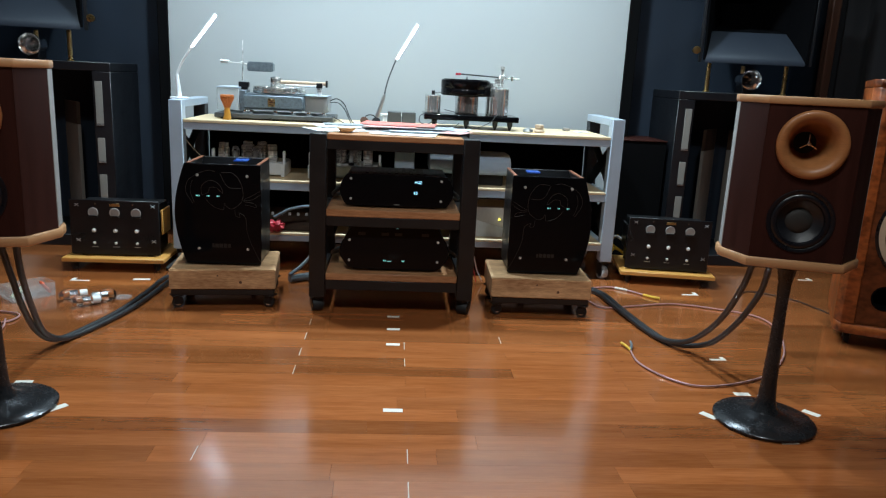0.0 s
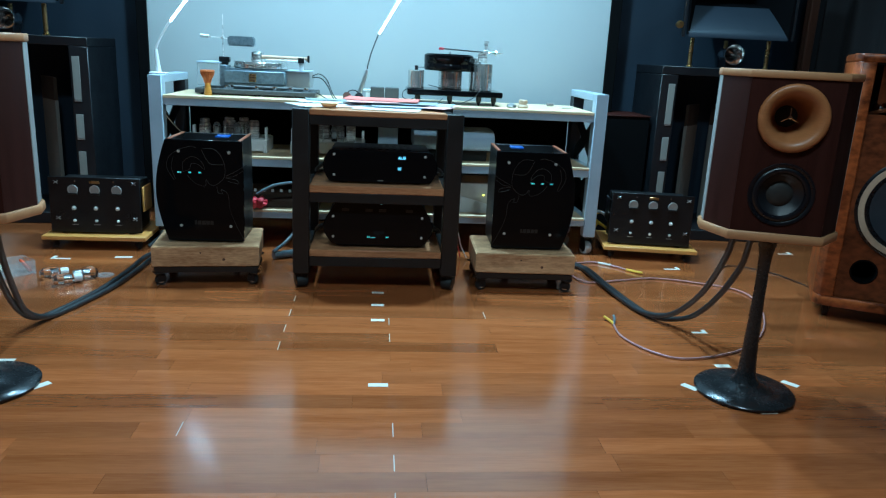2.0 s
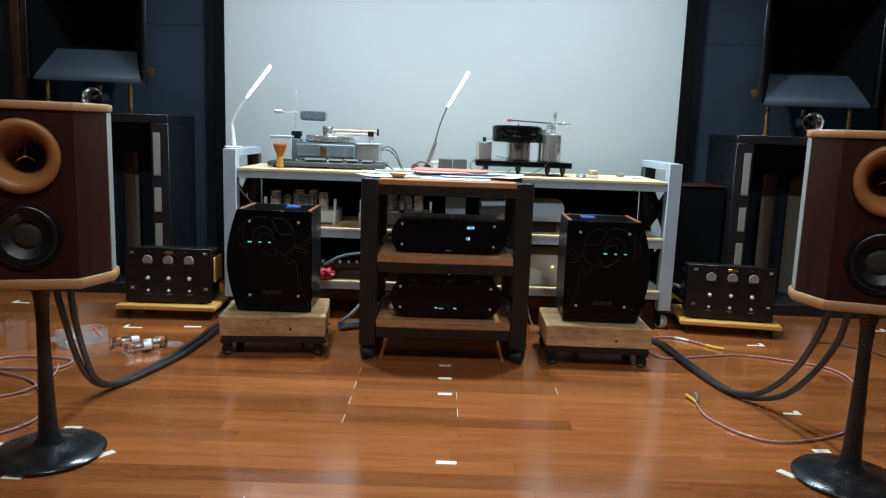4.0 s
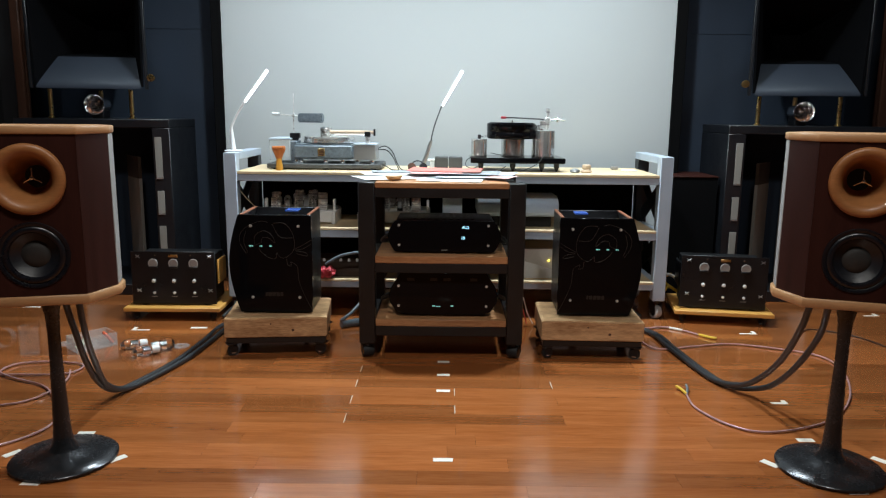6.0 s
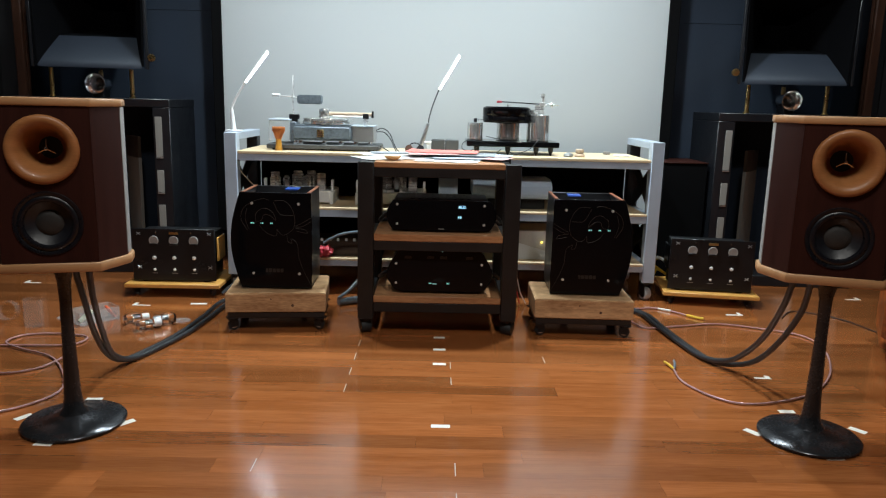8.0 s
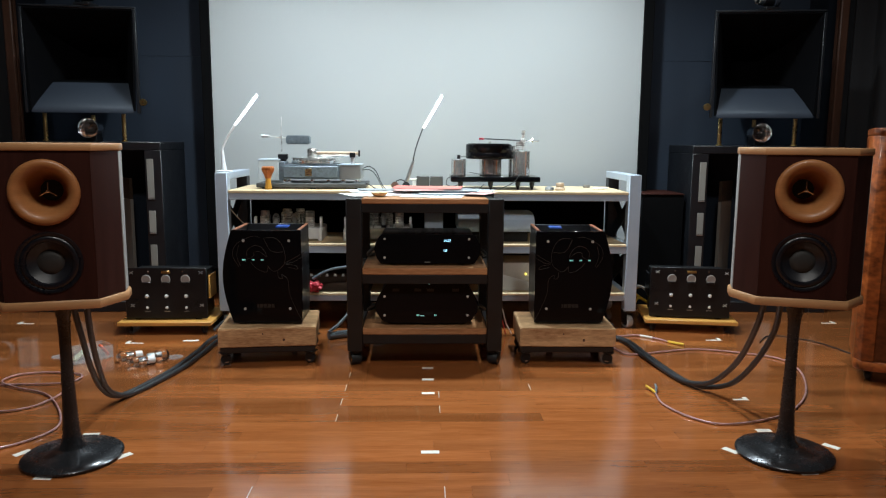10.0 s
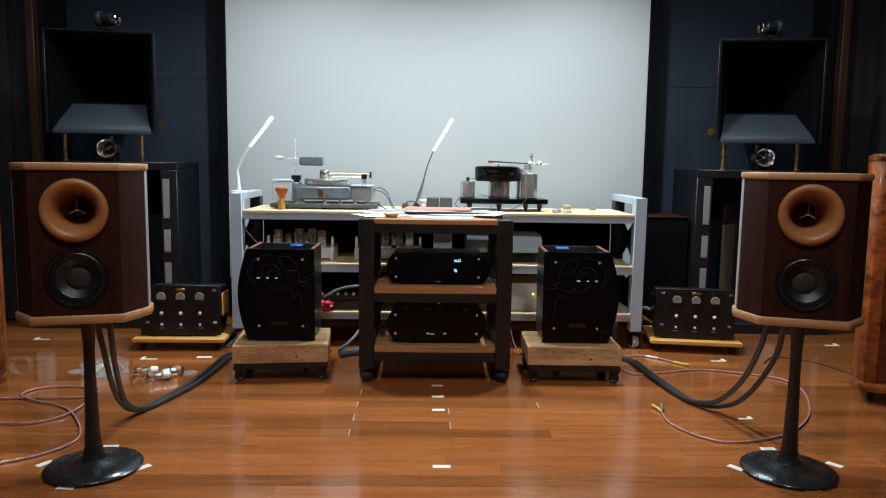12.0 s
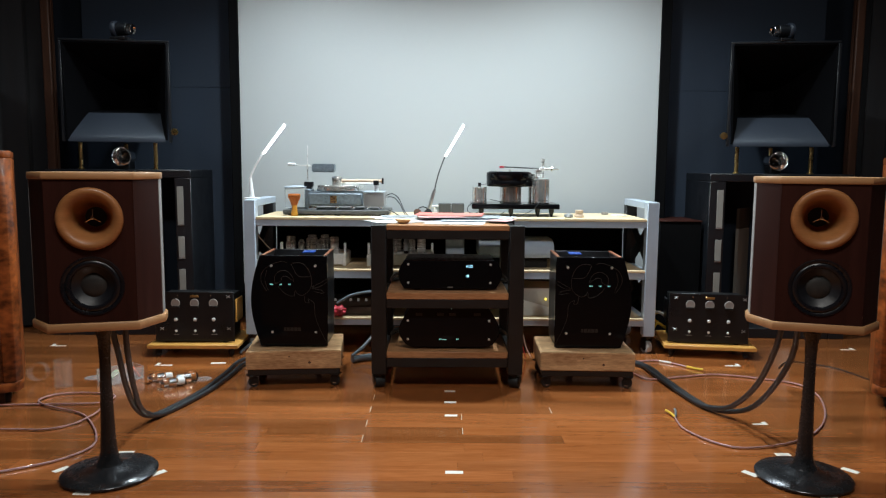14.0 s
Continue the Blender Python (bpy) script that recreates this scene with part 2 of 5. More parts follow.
def lathe(bm, prof, seg=32, m=None):
    """Turns a profile of (radius, height) about z."""
    m = m or Matrix()
    rings = []
    for r, z in prof:
        if r < 1e-5:
            rings.append([bm.verts.new(m @ Vector((0, 0, z)))])
        else:
            rings.append([bm.verts.new(m @ Vector((r * math.cos(a), r * math.sin(a), z))) for a in [2 * math.pi * k / seg for k in range(seg)]])
    for a, b in zip(rings, rings[1:]):
        for k in range(seg):
            j = (k + 1) % seg
            if len(a) == 1 and len(b) == 1:
                continue
            if len(a) == 1:
                bm.faces.new((a[0], b[k], b[j]))
            elif len(b) == 1:
                bm.faces.new((a[k], a[j], b[0]))
            else:
                bm.faces.new((a[k], a[j], b[j], b[k]))


def rod(bm, p, q, r, seg=12, r2=None, cap=0.15):
    """A solid round bar from p to q with softened ends."""
    p, q = Vector(p), Vector(q)
    d = q - p
    m = Matrix.Translation(p) @ d.to_track_quat("Z", "Y").to_matrix().to_4x4()
    h, r2 = d.length, r if r2 is None else r2
    c = min(r, r2) * cap
    lathe(bm, [(0, 0), (r - c, 0), (r, c), (r2, h - c), (r2 - c, h), (0, h)], seg, m)


def smooth_path(pts, n=8):
    pts = [Vector(p) for p in pts]
    out = []
    for k in range(len(pts) - 1):
        a, b, c, d = pts[max(k - 1, 0)], pts[k], pts[k + 1], pts[min(k + 2, len(pts) - 1)]
        for s in range(n):
            t = s / n
            out.append(0.5 * ((2 * b) + (c - a) * t + (2 * a - 5 * b + 4 * c - d) * t * t + (3 * b - a - 3 * c + d) * t ** 3))
    out.append(pts[-1])
    return out


def tube(bm, pts, r, seg=8, n=8, closed_ends=True):
    """A round cable through the points."""
    path = smooth_path(pts, n)
    up = Vector((0, 0, 1))
    rings = []
    for k, p in enumerate(path):
        d = (path[min(k + 1, len(path) - 1)] - path[max(k - 1, 0)]).normalized()
        s = d.cross(up)
        if s.length < 1e-3:
            s = d.cross(Vector((1, 0, 0)))
        s.normalize()
        u = s.cross(d)
        rings.append([bm.verts.new(p + r * (math.cos(a) * s + math.sin(a) * u)) for a in [2 * math.pi * j / seg for j in range(seg)]])
    for a, b in zip(rings, rings[1:]):
        for j in range(seg):
            i = (j + 1) % seg
            bm.faces.new((a[j], a[i], b[i], b[j]))
    if closed_ends:
        bm.faces.new(rings[0][::-1])
        bm.faces.new(rings[-1])


def prism(bm, pts, h0, h1, b=0.0, m=None):
    """A polygon in the xy plane, drawn out from h0 to h1 along z."""
    m = m or Matrix()
    lo = [bm.verts.new(m @ Vector((x, y, h0))) for x, y in pts]
    hi = [bm.verts.new(m @ Vector((x, y, h1))) for x, y in pts]
    f = [bm.faces.new(lo[::-1]), bm.faces.new(hi)]
    for k in range(len(pts)):
        j = (k + 1) % len(pts)
        f.append(bm.faces.new((lo[k], lo[j], hi[j], hi[k])))
    if b:
        e = list({e for x in f for e in x.edges})
        bmesh.ops.bevel(bm, geom=e, offset=b, segments=1, affect="EDGES", clamp_overlap=True)


def holed(bm, pts, y0, y1, holes):
    """An upright board of outline pts (x, z) from y0 back to y1 with round holes (x, z, radius)."""
    edges = []
    loops = [pts] + [[(a + r * math.cos(2 * math.pi * k / 48), c + r * math.sin(2 * math.pi * k / 48)) for k in range(48)] for a, c, r in holes]
    for loop in loops:
        vs = [bm.verts.new((a, y0, c)) for a, c in loop]
        edges += [bm.edges.new((vs[k], vs[(k + 1) % len(vs)])) for k in range(len(vs))]
    g = bmesh.ops.triangle_fill(bm, use_beauty=True, use_dissolve=False, edges=edges)
    f = [x for x in g["geom"] if isinstance(x, bmesh.types.BMFace)]
    e = bmesh.ops.extrude_face_region(bm, geom=f)
    bmesh.ops.translate(bm, vec=(0, y1 - y0, 0), verts=[v for v in e["geom"] if isinstance(v, bmesh.types.BMVert)])


def mesh_of(name, bm, material, angle=40):
    bmesh.ops.recalc_face_normals(bm, faces=bm.faces)
    me = bpy.data.meshes.new(name)
    bm.to_mesh(me)
    bm.free()
    me.materials.append(material)
    me.polygons.foreach_set("use_smooth", [True] * len(me.polygons))
    me.set_sharp_from_angle(angle=radians(angle))
    return me


def part(name, bm, material, parent, label="", m=None):
    ob = new(name, mesh_of(name, bm, material))
    ob.parent = parent
    if m is not None:
        ob.matrix_basis = m
    return tagged(ob, label)


def thing(name, label, category, m=None, group="", kind=""):
    ob = new(name)
    ob.empty_display_size = 0.05
    if m is not None:
        ob.matrix_basis = m
    return tagged(ob, label, category, group, kind)


def single(name, bm, material, label, category, m=None, group="", kind=""):
    ob = new(name, mesh_of(name, bm, material))
    if m is not None:
        ob.matrix_basis = m
    return tagged(ob, label, category, group, kind)


def share(src, parent, m):
    """Another part on the same mesh."""
    ob = new(src.name.split(".")[0], src.data)
    ob.parent = parent
    ob.matrix_basis = m
    if "label" in src:
        ob["label"] = src["label"]
    return ob


def nb():
    return bmesh.new()


FWD = Matrix.Rotation(radians(90), 4, "X")  # turns z towards -y


def structure(name, x0, x1, y0, y1, z0, z1, material, label, b=0.0):
    bm = nb()
    bx2(bm, x0, x1, y0, y1, z0, z1, b)
    return single(name, bm, material, label, name.split("_")[0], kind="structure")


# ---- the room ----
structure("wall_north", -3.3, 3.5, 4.8, 4.95, 0, 2.9, M["navy2"], "dark navy fabric-covered front wall of the listening room")
structure("wall_south", -3.3, 3.5, -3.65, -3.5, 0, 2.9, M["sidewall"], "grey rear wall of the listening room")
structure("wall_west", -3.45, -3.3, -3.65, 4.95, 0, 2.9, M["sidewall"], "grey side wall of the listening room")
structure("wall_east", 3.5, 3.65, -3.65, 4.95, 0, 2.9, M["sidewall"], "grey side wall of the listening room")
structure("ceiling", -3.45, 3.65, -3.65, 4.95, 2.9, 3.0, M["plaster"], "dark grey painted ceiling of the listening room")
for side, x0, x1 in (("west", -2.2, -1.27), ("east", 1.42, 2.4)):
    wp = thing("wall_panel_" + side, "dark navy fabric panels beside the projection screen", "wall panel", kind="structure")
    for z0, z1, dy in ((0.02, 1.4648, 0.002), (1.4652, 2.88, 0.0)):
        bm = nb()
        bx2(bm, x0, x1, 4.42 + dy, 4.5, z0, z1, 0.0015)
        part("panel", bm, M["navy2"], wp)
for side, x in (("west", -2.334), ("east", 2.521)):
    bm = nb()
    bx2(bm, x - 0.026, x + 0.026, 4.24, 4.30, 0.0, 2.88, 0.006)
    bx2(bm, x - 0.036 * (1 if x > 0 else -1) - 0.002, x - 0.036 * (1 if x > 0 else -1) + 0.002, 4.25, 4.27, 0.0, 2.88, 0)
    single("trim_" + side, bm, M["brownwood"], "brown wooden upright trim at the curtain's edge", "trim", kind="structure")


def curtain(x0, x1, y0, y1, name):
    """A pleated hanging cloth between two points of the plan."""
    bm = nb()
    n, L = 90, math.hypot(x1 - x0, y1 - y0)
    nx, ny = -(y1 - y0) / L, (x1 - x0) / L
    cols = []
    for k in range(n + 1):
        t = k / n
        w = 0.035 * math.sin(t * L * 38 + 0.9 * math.sin(t * 17)) + 0.012 * math.sin(t * 61)
        x, y = x0 + (x1 - x0) * t + nx * w, y0 + (y1 - y0) * t + ny * w
        cols.append([bm.verts.new((x + nx * o, y + ny * o, z)) for o in (0, 0.006) for z in (0.015, 2.88)])
    for a, b in zip(cols, cols[1:]):
        bm.faces.new((a[0], b[0], b[1], a[1]))
        bm.faces.new((a[2], a[3], b[3], b[2]))
        bm.faces.new((a[1], b[1], b[3], a[3]))
        bm.faces.new((a[0], a[2], b[2], b[0]))
    single(name, bm, M["curtain"], "charcoal pleated full-height curtain along the side wall", "curtain", kind="structure")


curtain(-2.38, -3.1, 4.34, 2.6, "curtain_west")
curtain(2.57, 3.3, 4.34, 2.6, "curtain_east")

# projection screen
scr = thing("projection_screen", "large white matt projection screen with a black velvet border", "screen", kind="")
bm = nb()
bx2(bm, -1.19, 1.33, 4.25, 4.262, 0.26, 2.6, 0.0)
part("screen_fabric", bm, M["screen"], scr, "matt pale grey-white projection fabric")
for x0, x1, z0, z1 in ((-1.245, -1.19, 0.2, 2.66), (1.33, 1.390, 0.2, 2.66), (-1.19, 1.33, 0.2, 0.26), (-1.19, 1.33, 2.6, 2.66)):
    bm = nb()
    bx2(bm, x0, x1, 4.235, 4.29, z0, z1, 0.003)
    part("border", bm, M["velvet"], scr, "black velvet border")
for x in (-0.9, 1.05):
    bm = nb()
    bx2(bm, x - 0.03, x + 0.03, 4.29, 4.8, 1.9, 1.96, 0.003)
    part("wall_bracket", bm, M["blacksteel"], scr)

# ---- castors ----


def castor(parent, x, y, z, r=0.024, w=0.02, turn=0.0, steel="chrome", tyre="rubber"):
    """A swivel castor that hangs at z under a frame and stands on the floor: plate and fork, wheel, hub."""
    m = pose(x, y, 0, 0, 0, turn)
    bm = nb()
    bx2(bm, -0.022, 0.022, -0.022, 0.022, z - 0.006, z, 0.001, m)
    lathe(bm, [(0, z - 0.016), (0.014, z - 0.016), (0.016, z - 0.006), (0, z - 0.006)], 14, m)
    for s in (-1, 1):
        bx2(bm, s * (w / 2 + 0.002), s * (w / 2 + 0.005), -r * 0.45, r * 0.9, r * 0.7, z - 0.012, 0.001, m)
    bx2(bm, -w / 2 - 0.005, w / 2 + 0.005, -r * 0.3, r * 0.9, z - 0.018, z - 0.012, 0.001, m)
    fork = part("castor", bm, M["blacksatin"], parent, "swivel castor with a black tyre")
    ax = m @ pose(-w / 2, r * 0.2, r, 0, 90, 0)
    bm = nb()
    lathe(bm, [(r * 0.62, 0), (r * 0.92, 0), (r, w * 0.25), (r, w * 0.75), (r * 0.92, w), (r * 0.62, w), (r * 0.62, 0)], 24, ax)
    part("tyre", bm, M[tyre], fork)
    bm = nb()
    lathe(bm, [(0, -0.001), (r * 0.25, -0.001), (r * 0.3, 0.002), (r * 0.62, 0.001), (r * 0.62, w - 0.001), (r * 0.3, w - 0.002), (r * 0.25, w + 0.001), (0, w + 0.001)], 20, ax)
    part("hub", bm, M[steel], fork, "bright metal hub")


# ---- equipment table behind ----
TX0, TX1, TY0, TY1 = -1.005, 1.158, 3.566, 4.06
table = thing("equipment_table", "long blue-grey steel equipment table with three pale plywood shelves on castors", "table")
P = 0.061
for x in (TX0, TX1 - P):
    for y in (TY0, TY1 - P):
        bm = nb()
        bx2(bm, x, x + P, y, y + P, 0.095, 0.806 if y == TY0 else 0.77, 0.003)
        # rear posts go near-black: shade at the table's back put into the colour
        part("post", bm, M["greysteel"] if y == TY0 else M["blacksteel"], table)
        castor(table, x + P / 2, y + P / 2, 0.095, 0.034, 0.032, 20, "chrome", "greytyre")
    bm = nb()
    bx2(bm, x, x + P, TY0 + P, TY1, 0.77, 0.806, 0.003)
    part("end_rail", bm, M["greysteel"], table)
for z, h, brd in ((0.671, 0.033, 0.014), (0.399, 0.036, 0.012), (0.149, 0.03, 0.012)):
    for y in (TY0 + 0.004, TY1 - 0.044):
        bm = nb()
        bx2(bm, TX0 + P, TX1 - P, y, y + 0.04, z, z + h, 0.003)
        part("shelf_rail", bm, M["greysteel"], table)
    for x in (TX0 + 0.006, TX1 - P + 0.01):
        bm = nb()
        bx2(bm, x, x + 0.04, TY0 + P, TY1 - P, z, z + h, 0.003)
        part("side_rail", bm, M["greysteel"], table)
    bm = nb()
    bx2(bm, TX0 + P + 0.002, TX1 - P - 0.002, TY0 + 0.002, TY1 - 0.004, z + h, z + h + brd, 0.002)
    part("shelf", bm, M["plywood"], table, "pale plywood shelf board")
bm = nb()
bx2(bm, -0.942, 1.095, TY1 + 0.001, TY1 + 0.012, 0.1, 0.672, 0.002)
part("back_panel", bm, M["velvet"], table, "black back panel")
for x in (TX0 + 0.02, TX1 - 0.03):
    for za, zb in ((0.46, 0.665), (0.2, 0.395)):
        for ya, yb in ((TY0 + P, TY1 - P), (TY1 - P, TY0 + P)):
            bm = nb()
            d = Vector((0, yb - ya, zb - za))
            mm = Matrix.Translation((x + (0.004 if ya < yb else 0), (ya + yb) / 2, (za + zb) / 2)) @ Matrix.Rotation(math.atan2(d.z, d.y), 4, "X")
            bx(bm, (0, 0, 0), (0.004, d.length, 0.075), 0.001, mm)
            part("cross_brace", bm, M["blacksteel"], table, "black flat cross brace")
TOP = 0.718

# ---- rack in the middle ----
RX0, RX1, RY0, RY1 = -0.284, 0.386, 2.93, 3.45
rack = thing("equipment_rack", "black square-steel equipment rack with three oiled wooden shelves on castors", "rack")
Q = 0.066
for x in (RX0, RX1 - Q):
    for y in (RY0, RY1 - Q):
        bm = nb()
        bx2(bm, x, x + Q, y, y + Q, 0.066, 0.730, 0.003)
        part("post", bm, M["blacksteel"], rack)
        castor(rack, x + Q / 2, y + Q / 2, 0.066, 0.027, 0.044, 20 if x < 0 else -25, "brass")
for z0, z1, z2 in ((0.670, 0.708, 0.731), (0.364, 0.404, 0.434), (0.099, 0.140, 0.17)):
    for y in (RY0 + 0.003, RY1 - 0.043):
        bm = nb()
        bx2(bm, RX0 + Q, RX1 - Q, y, y + 0.04, z0, z1, 0.002)
        part("cross_rail", bm, M["blacksteel"], rack)
    for x in (RX0 + 0.012, RX1 - 0.052):
        bm = nb()
        bx2(bm, x, x + 0.04, RY0 + Q, RY1 - Q, z0, z1, 0.002)
        part("side_rail", bm, M["blacksteel"], rack)
    bm = nb()
    bx2(bm, RX0 + Q + 0.001, RX1 - Q - 0.001, RY0 + 0.001, RY1 - 0.002, z1, z2, 0.003)
    part("shelf", bm, M["shelfwood"], rack, "oiled wooden shelf board")


def barrel(w0, w1, h, n=10):
    """An upright outline with bulging sides: top and bottom width w0, middle width w1."""
    out = []
    for k in range(n + 1):
        t = k / n
        out.append((w0 / 2 + (w1 - w0) / 2 * math.sin(math.pi * t), h * t))
    return out + [(-x, z) for x, z in reversed(out)]


UP = Matrix.Rotation(radians(90), 4, "X")


def screw(parent, x, y, z, r=0.0055):
    bm = nb()
    lathe(bm, [(0, 0), (r, 0), (r, 0.003), (r * 0.8, 0.0045), (r * 0.35, 0.0045), (r * 0.3, 0.002), (0, 0.002)], 12, pose(x, y, z) @ UP)
    part("screw", bm, M["bright"], parent, "bright screw head")


def words(parent, body, x, y, z, size, material, name="display_text"):
    c = bpy.data.curves.new(name, "FONT")
    c.body, c.size, c.extrude, c.align_x = body, size, 0.0004, "CENTER"
    c.materials.append(material)
    o = new(name, c)
    o.parent = parent
    o.matrix_basis = pose(x, y, z, 90, 0, 0)
    return o


def bars(parent, x, y, z, widths, h, gap, material, name="display_bar"):
    for w in widths:
        bm = nb()
        bx2(bm, x, x + w, y - 0.0008, y + 0.0004, z - h / 2, z + h / 2, 0)
        part(name, bm, material, parent)
        x += w + gap


# preamplifier on the middle shelf
pre = thing("preamplifier", "black gloss preamplifier with bulging sides and a blue lit display", "amplifier", pose(0.062, 3.0, 0.434))
bm = nb()
prism(bm, barrel(0.408, 0.462, 0.128), 0.0, 0.012, 0.003, pose(0, 0, 0.008) @ UP)
part("front_panel", bm, M["blackgloss"], pre, "black gloss front panel")
bm = nb()
prism(bm, barrel(0.395, 0.446, 0.122), -0.27, -0.001, 0.003, pose(0, 0, 0.010) @ UP)
part("body", bm, M["blacksatin"], pre)
for k in range(9):
    bm = nb()
    bx2(bm, -0.13 + k * 0.03, -0.116 + k * 0.03, 0.06, 0.24, 0.1322, 0.136, 0.001)
    part("cooling_fin", bm, M["blacksatin"], pre)
for x in (-0.186, 0.180):
    for z in (0.036, 0.118):
        screw(pre, x, -0.012, z)
for x in (-0.15, 0.15):
    for y in (0.04, 0.24):
        bm = nb()
        lathe(bm, [(0, 0), (0.018, 0), (0.02, 0.009), (0, 0.009)], 16, pose(x, y, 0))
        part("foot", bm, M["rubber"], pre)
words(pre, "AU2", 0.086, -0.0126, 0.105, 0.0165, M["digit"])
words(pre, "10", 0.076, -0.0126, 0.061, 0.0165, M["digit"])
bars(pre, -0.012, -0.0122, 0.016, (0.024,), 0.004, 0, M["greyfoam"], "label_bar")

# power supply on the lower shelf
psu = thing("power_supply", "tall black gloss power supply with bulging sides and small status lights", "amplifier", pose(0.060, 2.99, 0.17))
bm = nb()
prof = [(0.165, 0.008), (0.195, 0.02), (0.222, 0.06), (0.226, 0.09), (0.215, 0.125), (0.19, 0.165), (0.172, 0.19)]
prism(bm, prof + [(-x, z) for x, z in reversed(prof)], 0.0, 0.012, 0.003, UP)
part("front_panel", bm, M["blackgloss"], psu, "black gloss front panel")
bm = nb()
prism(bm, [(x * 0.96, z * 0.97) for x, z in prof + [(-x, z) for x, z in reversed(prof)]], -0.28, -0.001, 0.003, UP)
part("body", bm, M["blacksatin"], psu)
for x in (-0.185, 0.178):
    for z in (0.046, 0.13):
        screw(psu, x, -0.012, z)
for x in (-0.15, -0.055, 0.0, 0.11):
    bm = nb()
    bx2(bm, x, x + 0.03, -0.0126, -0.012, 0.152, 0.164, 0)
    part("window", bm, M["blacksatin"], psu)
bars(psu, -0.045, -0.0122, 0.046, (0.005, 0.004), 0.006, 0.002, M["cyan"])
bars(psu, -0.030, -0.0122, 0.044, (0.018,), 0.003, 0.002, M["dimcyan"])
bars(psu, 0.031, -0.0122, 0.046, (0.005, 0.004), 0.006, 0.002, M["cyan"])
bm = nb()
bx2(bm, 0.007, 0.012, -0.0128, -0.012, 0.183, 0.186, 0)
part("status_light", bm, M["dimcyan"], psu)
for x in (-0.14, 0.14):
    for y in (0.04, 0.24):
        bm = nb()
        lathe(bm, [(0, 0), (0.018, 0), (0.02, 0.009), (0, 0.009)], 16, pose(x, y, 0))
        part("foot", bm, M["rubber"], psu)


# ---- monoblock amplifiers on pine blocks and trolleys ----
def monoblock(x, y, flip, turn):
    amp = thing("monoblock_amplifier", "tall black gloss amplifier with bulging sides and faint vine engraving", "amplifier", pose(x, y, 0.166, 0, 0, turn), "monoblock pair")
    H = 0.418
    n = 14

    def edge(s, k, t):
        """Half width at k of n steps: the outer side (s = -flip) bulges, the inner one is straight."""
        return s * (0.15 + (0.042 if s == -flip else 0.002) * math.sin(math.pi * k / n) - t)

    out = [(edge(1, k, 0), (H - 0.006) * k / n) for k in range(n + 1)] + [(edge(-1, k, 0), (H - 0.006) * k / n) for k in range(n, -1, -1)]
    bm = nb()
    prism(bm, out, 0.0, 0.014, 0.002, pose(0, 0, 0.006) @ UP)
    part("front_panel", bm, M["blackgloss"], amp, "black gloss front panel")
    for s in (-1, 1):
        bm = nb()
        side = [(edge(s, k, 0.005), (H - 0.012) * k / n) for k in range(n + 1)]
        side += [(edge(s, k, 0.017), (H - 0.012) * k / n) for k in range(n, -1, -1)]
        prism(bm, side, -0.25, -0.001, 0.0, pose(0, 0, 0.008) @ UP)
        part("side_panel", bm, M["blacksatin"], amp, "black side panel, curved on the outside")
    bm = nb()
    bx2(bm, -0.13, 0.13, 0.002, 0.25, 0.006, H - 0.06, 0.002)
    part("body", bm, M["blacksatin"], amp)
    bm = nb()
    bx2(bm, -0.145, 0.145, 0.238, 0.25, 0.006, H, 0.002)
    part("rear_panel", bm, M["blacksatin"], amp)
    for s in (-1, 1):
        bm = nb()
        bx2(bm, s * 0.139 - 0.007, s * 0.139 + 0.007, 0.0, 0.25, H - 0.002, H + 0.002, 0.001)
        part("top_trim", bm, M["coppertrim"], amp, "copper-brown top trim")
    bm = nb()
    bx2(bm, -0.125, 0.125, 0.005, 0.235, H - 0.059, H - 0.052, 0.001)
    part("inner_plate", bm, M["alu"], amp)
    # blue plate that paints the reflection seen in the open top
    bm = nb()
    bx2(bm, 0.035 * flip - 0.028, 0.035 * flip + 0.028, 0.17, 0.236, H - 0.010, H - 0.004, 0.001)
    part("protective_film", bm, M["bluefilm"], amp, "blue patch painted as a reflection in the open top")
    for sx in (-0.098, 0.098):
        for z in (0.070, 0.372):
            screw(amp, sx, -0.014, z, 0.006)
    # engraved crescent and vine
    for pts in (
        [(-0.030, 0.387), (-0.055, 0.392), (-0.102, 0.375), (-0.137, 0.346), (-0.145, 0.303), (-0.119, 0.256)],
        [(-0.119, 0.350), (-0.128, 0.307), (-0.113, 0.260)],
        [(-0.009, 0.380), (0.021, 0.327), (0.073, 0.323)],
        [(-0.004, 0.384), (0.038, 0.384), (0.068, 0.354), (0.081, 0.307), (0.073, 0.265), (0.038, 0.238), (0.017, 0.245), (0.006, 0.260), (0.001, 0.235), (-0.030, 0.241), (-0.055, 0.260), (-0.068, 0.279)],
        [(-0.083, 0.290), (-0.083, 0.327), (-0.055, 0.350), (-0.026, 0.346), (-0.006, 0.324), (0.000, 0.301), (-0.026, 0.322), (-0.051, 0.322), (-0.057, 0.303), (-0.083, 0.290)],
        [(0.083, 0.277), (0.115, 0.293), (0.166, 0.324)],
        [(0.083, 0.273), (0.115, 0.277), (0.156, 0.303)],
        [(0.083, 0.269), (0.124, 0.262), (0.132, 0.247), (0.090, 0.256)],
        [(0.047, 0.235), (0.051, 0.209), (0.068, 0.205), (0.064, 0.222), (0.090, 0.201), (0.096, 0.141), (0.119, 0.077), (0.149, 0.017)],
    ):
        bm = nb()
        tube(bm, [(flip * a, -0.0142, z) for a, z in pts], 0.0009, 5, 8)
        part("engraving", bm, M["engrave"], amp)
    x0 = -0.106 if flip > 0 else 0.0
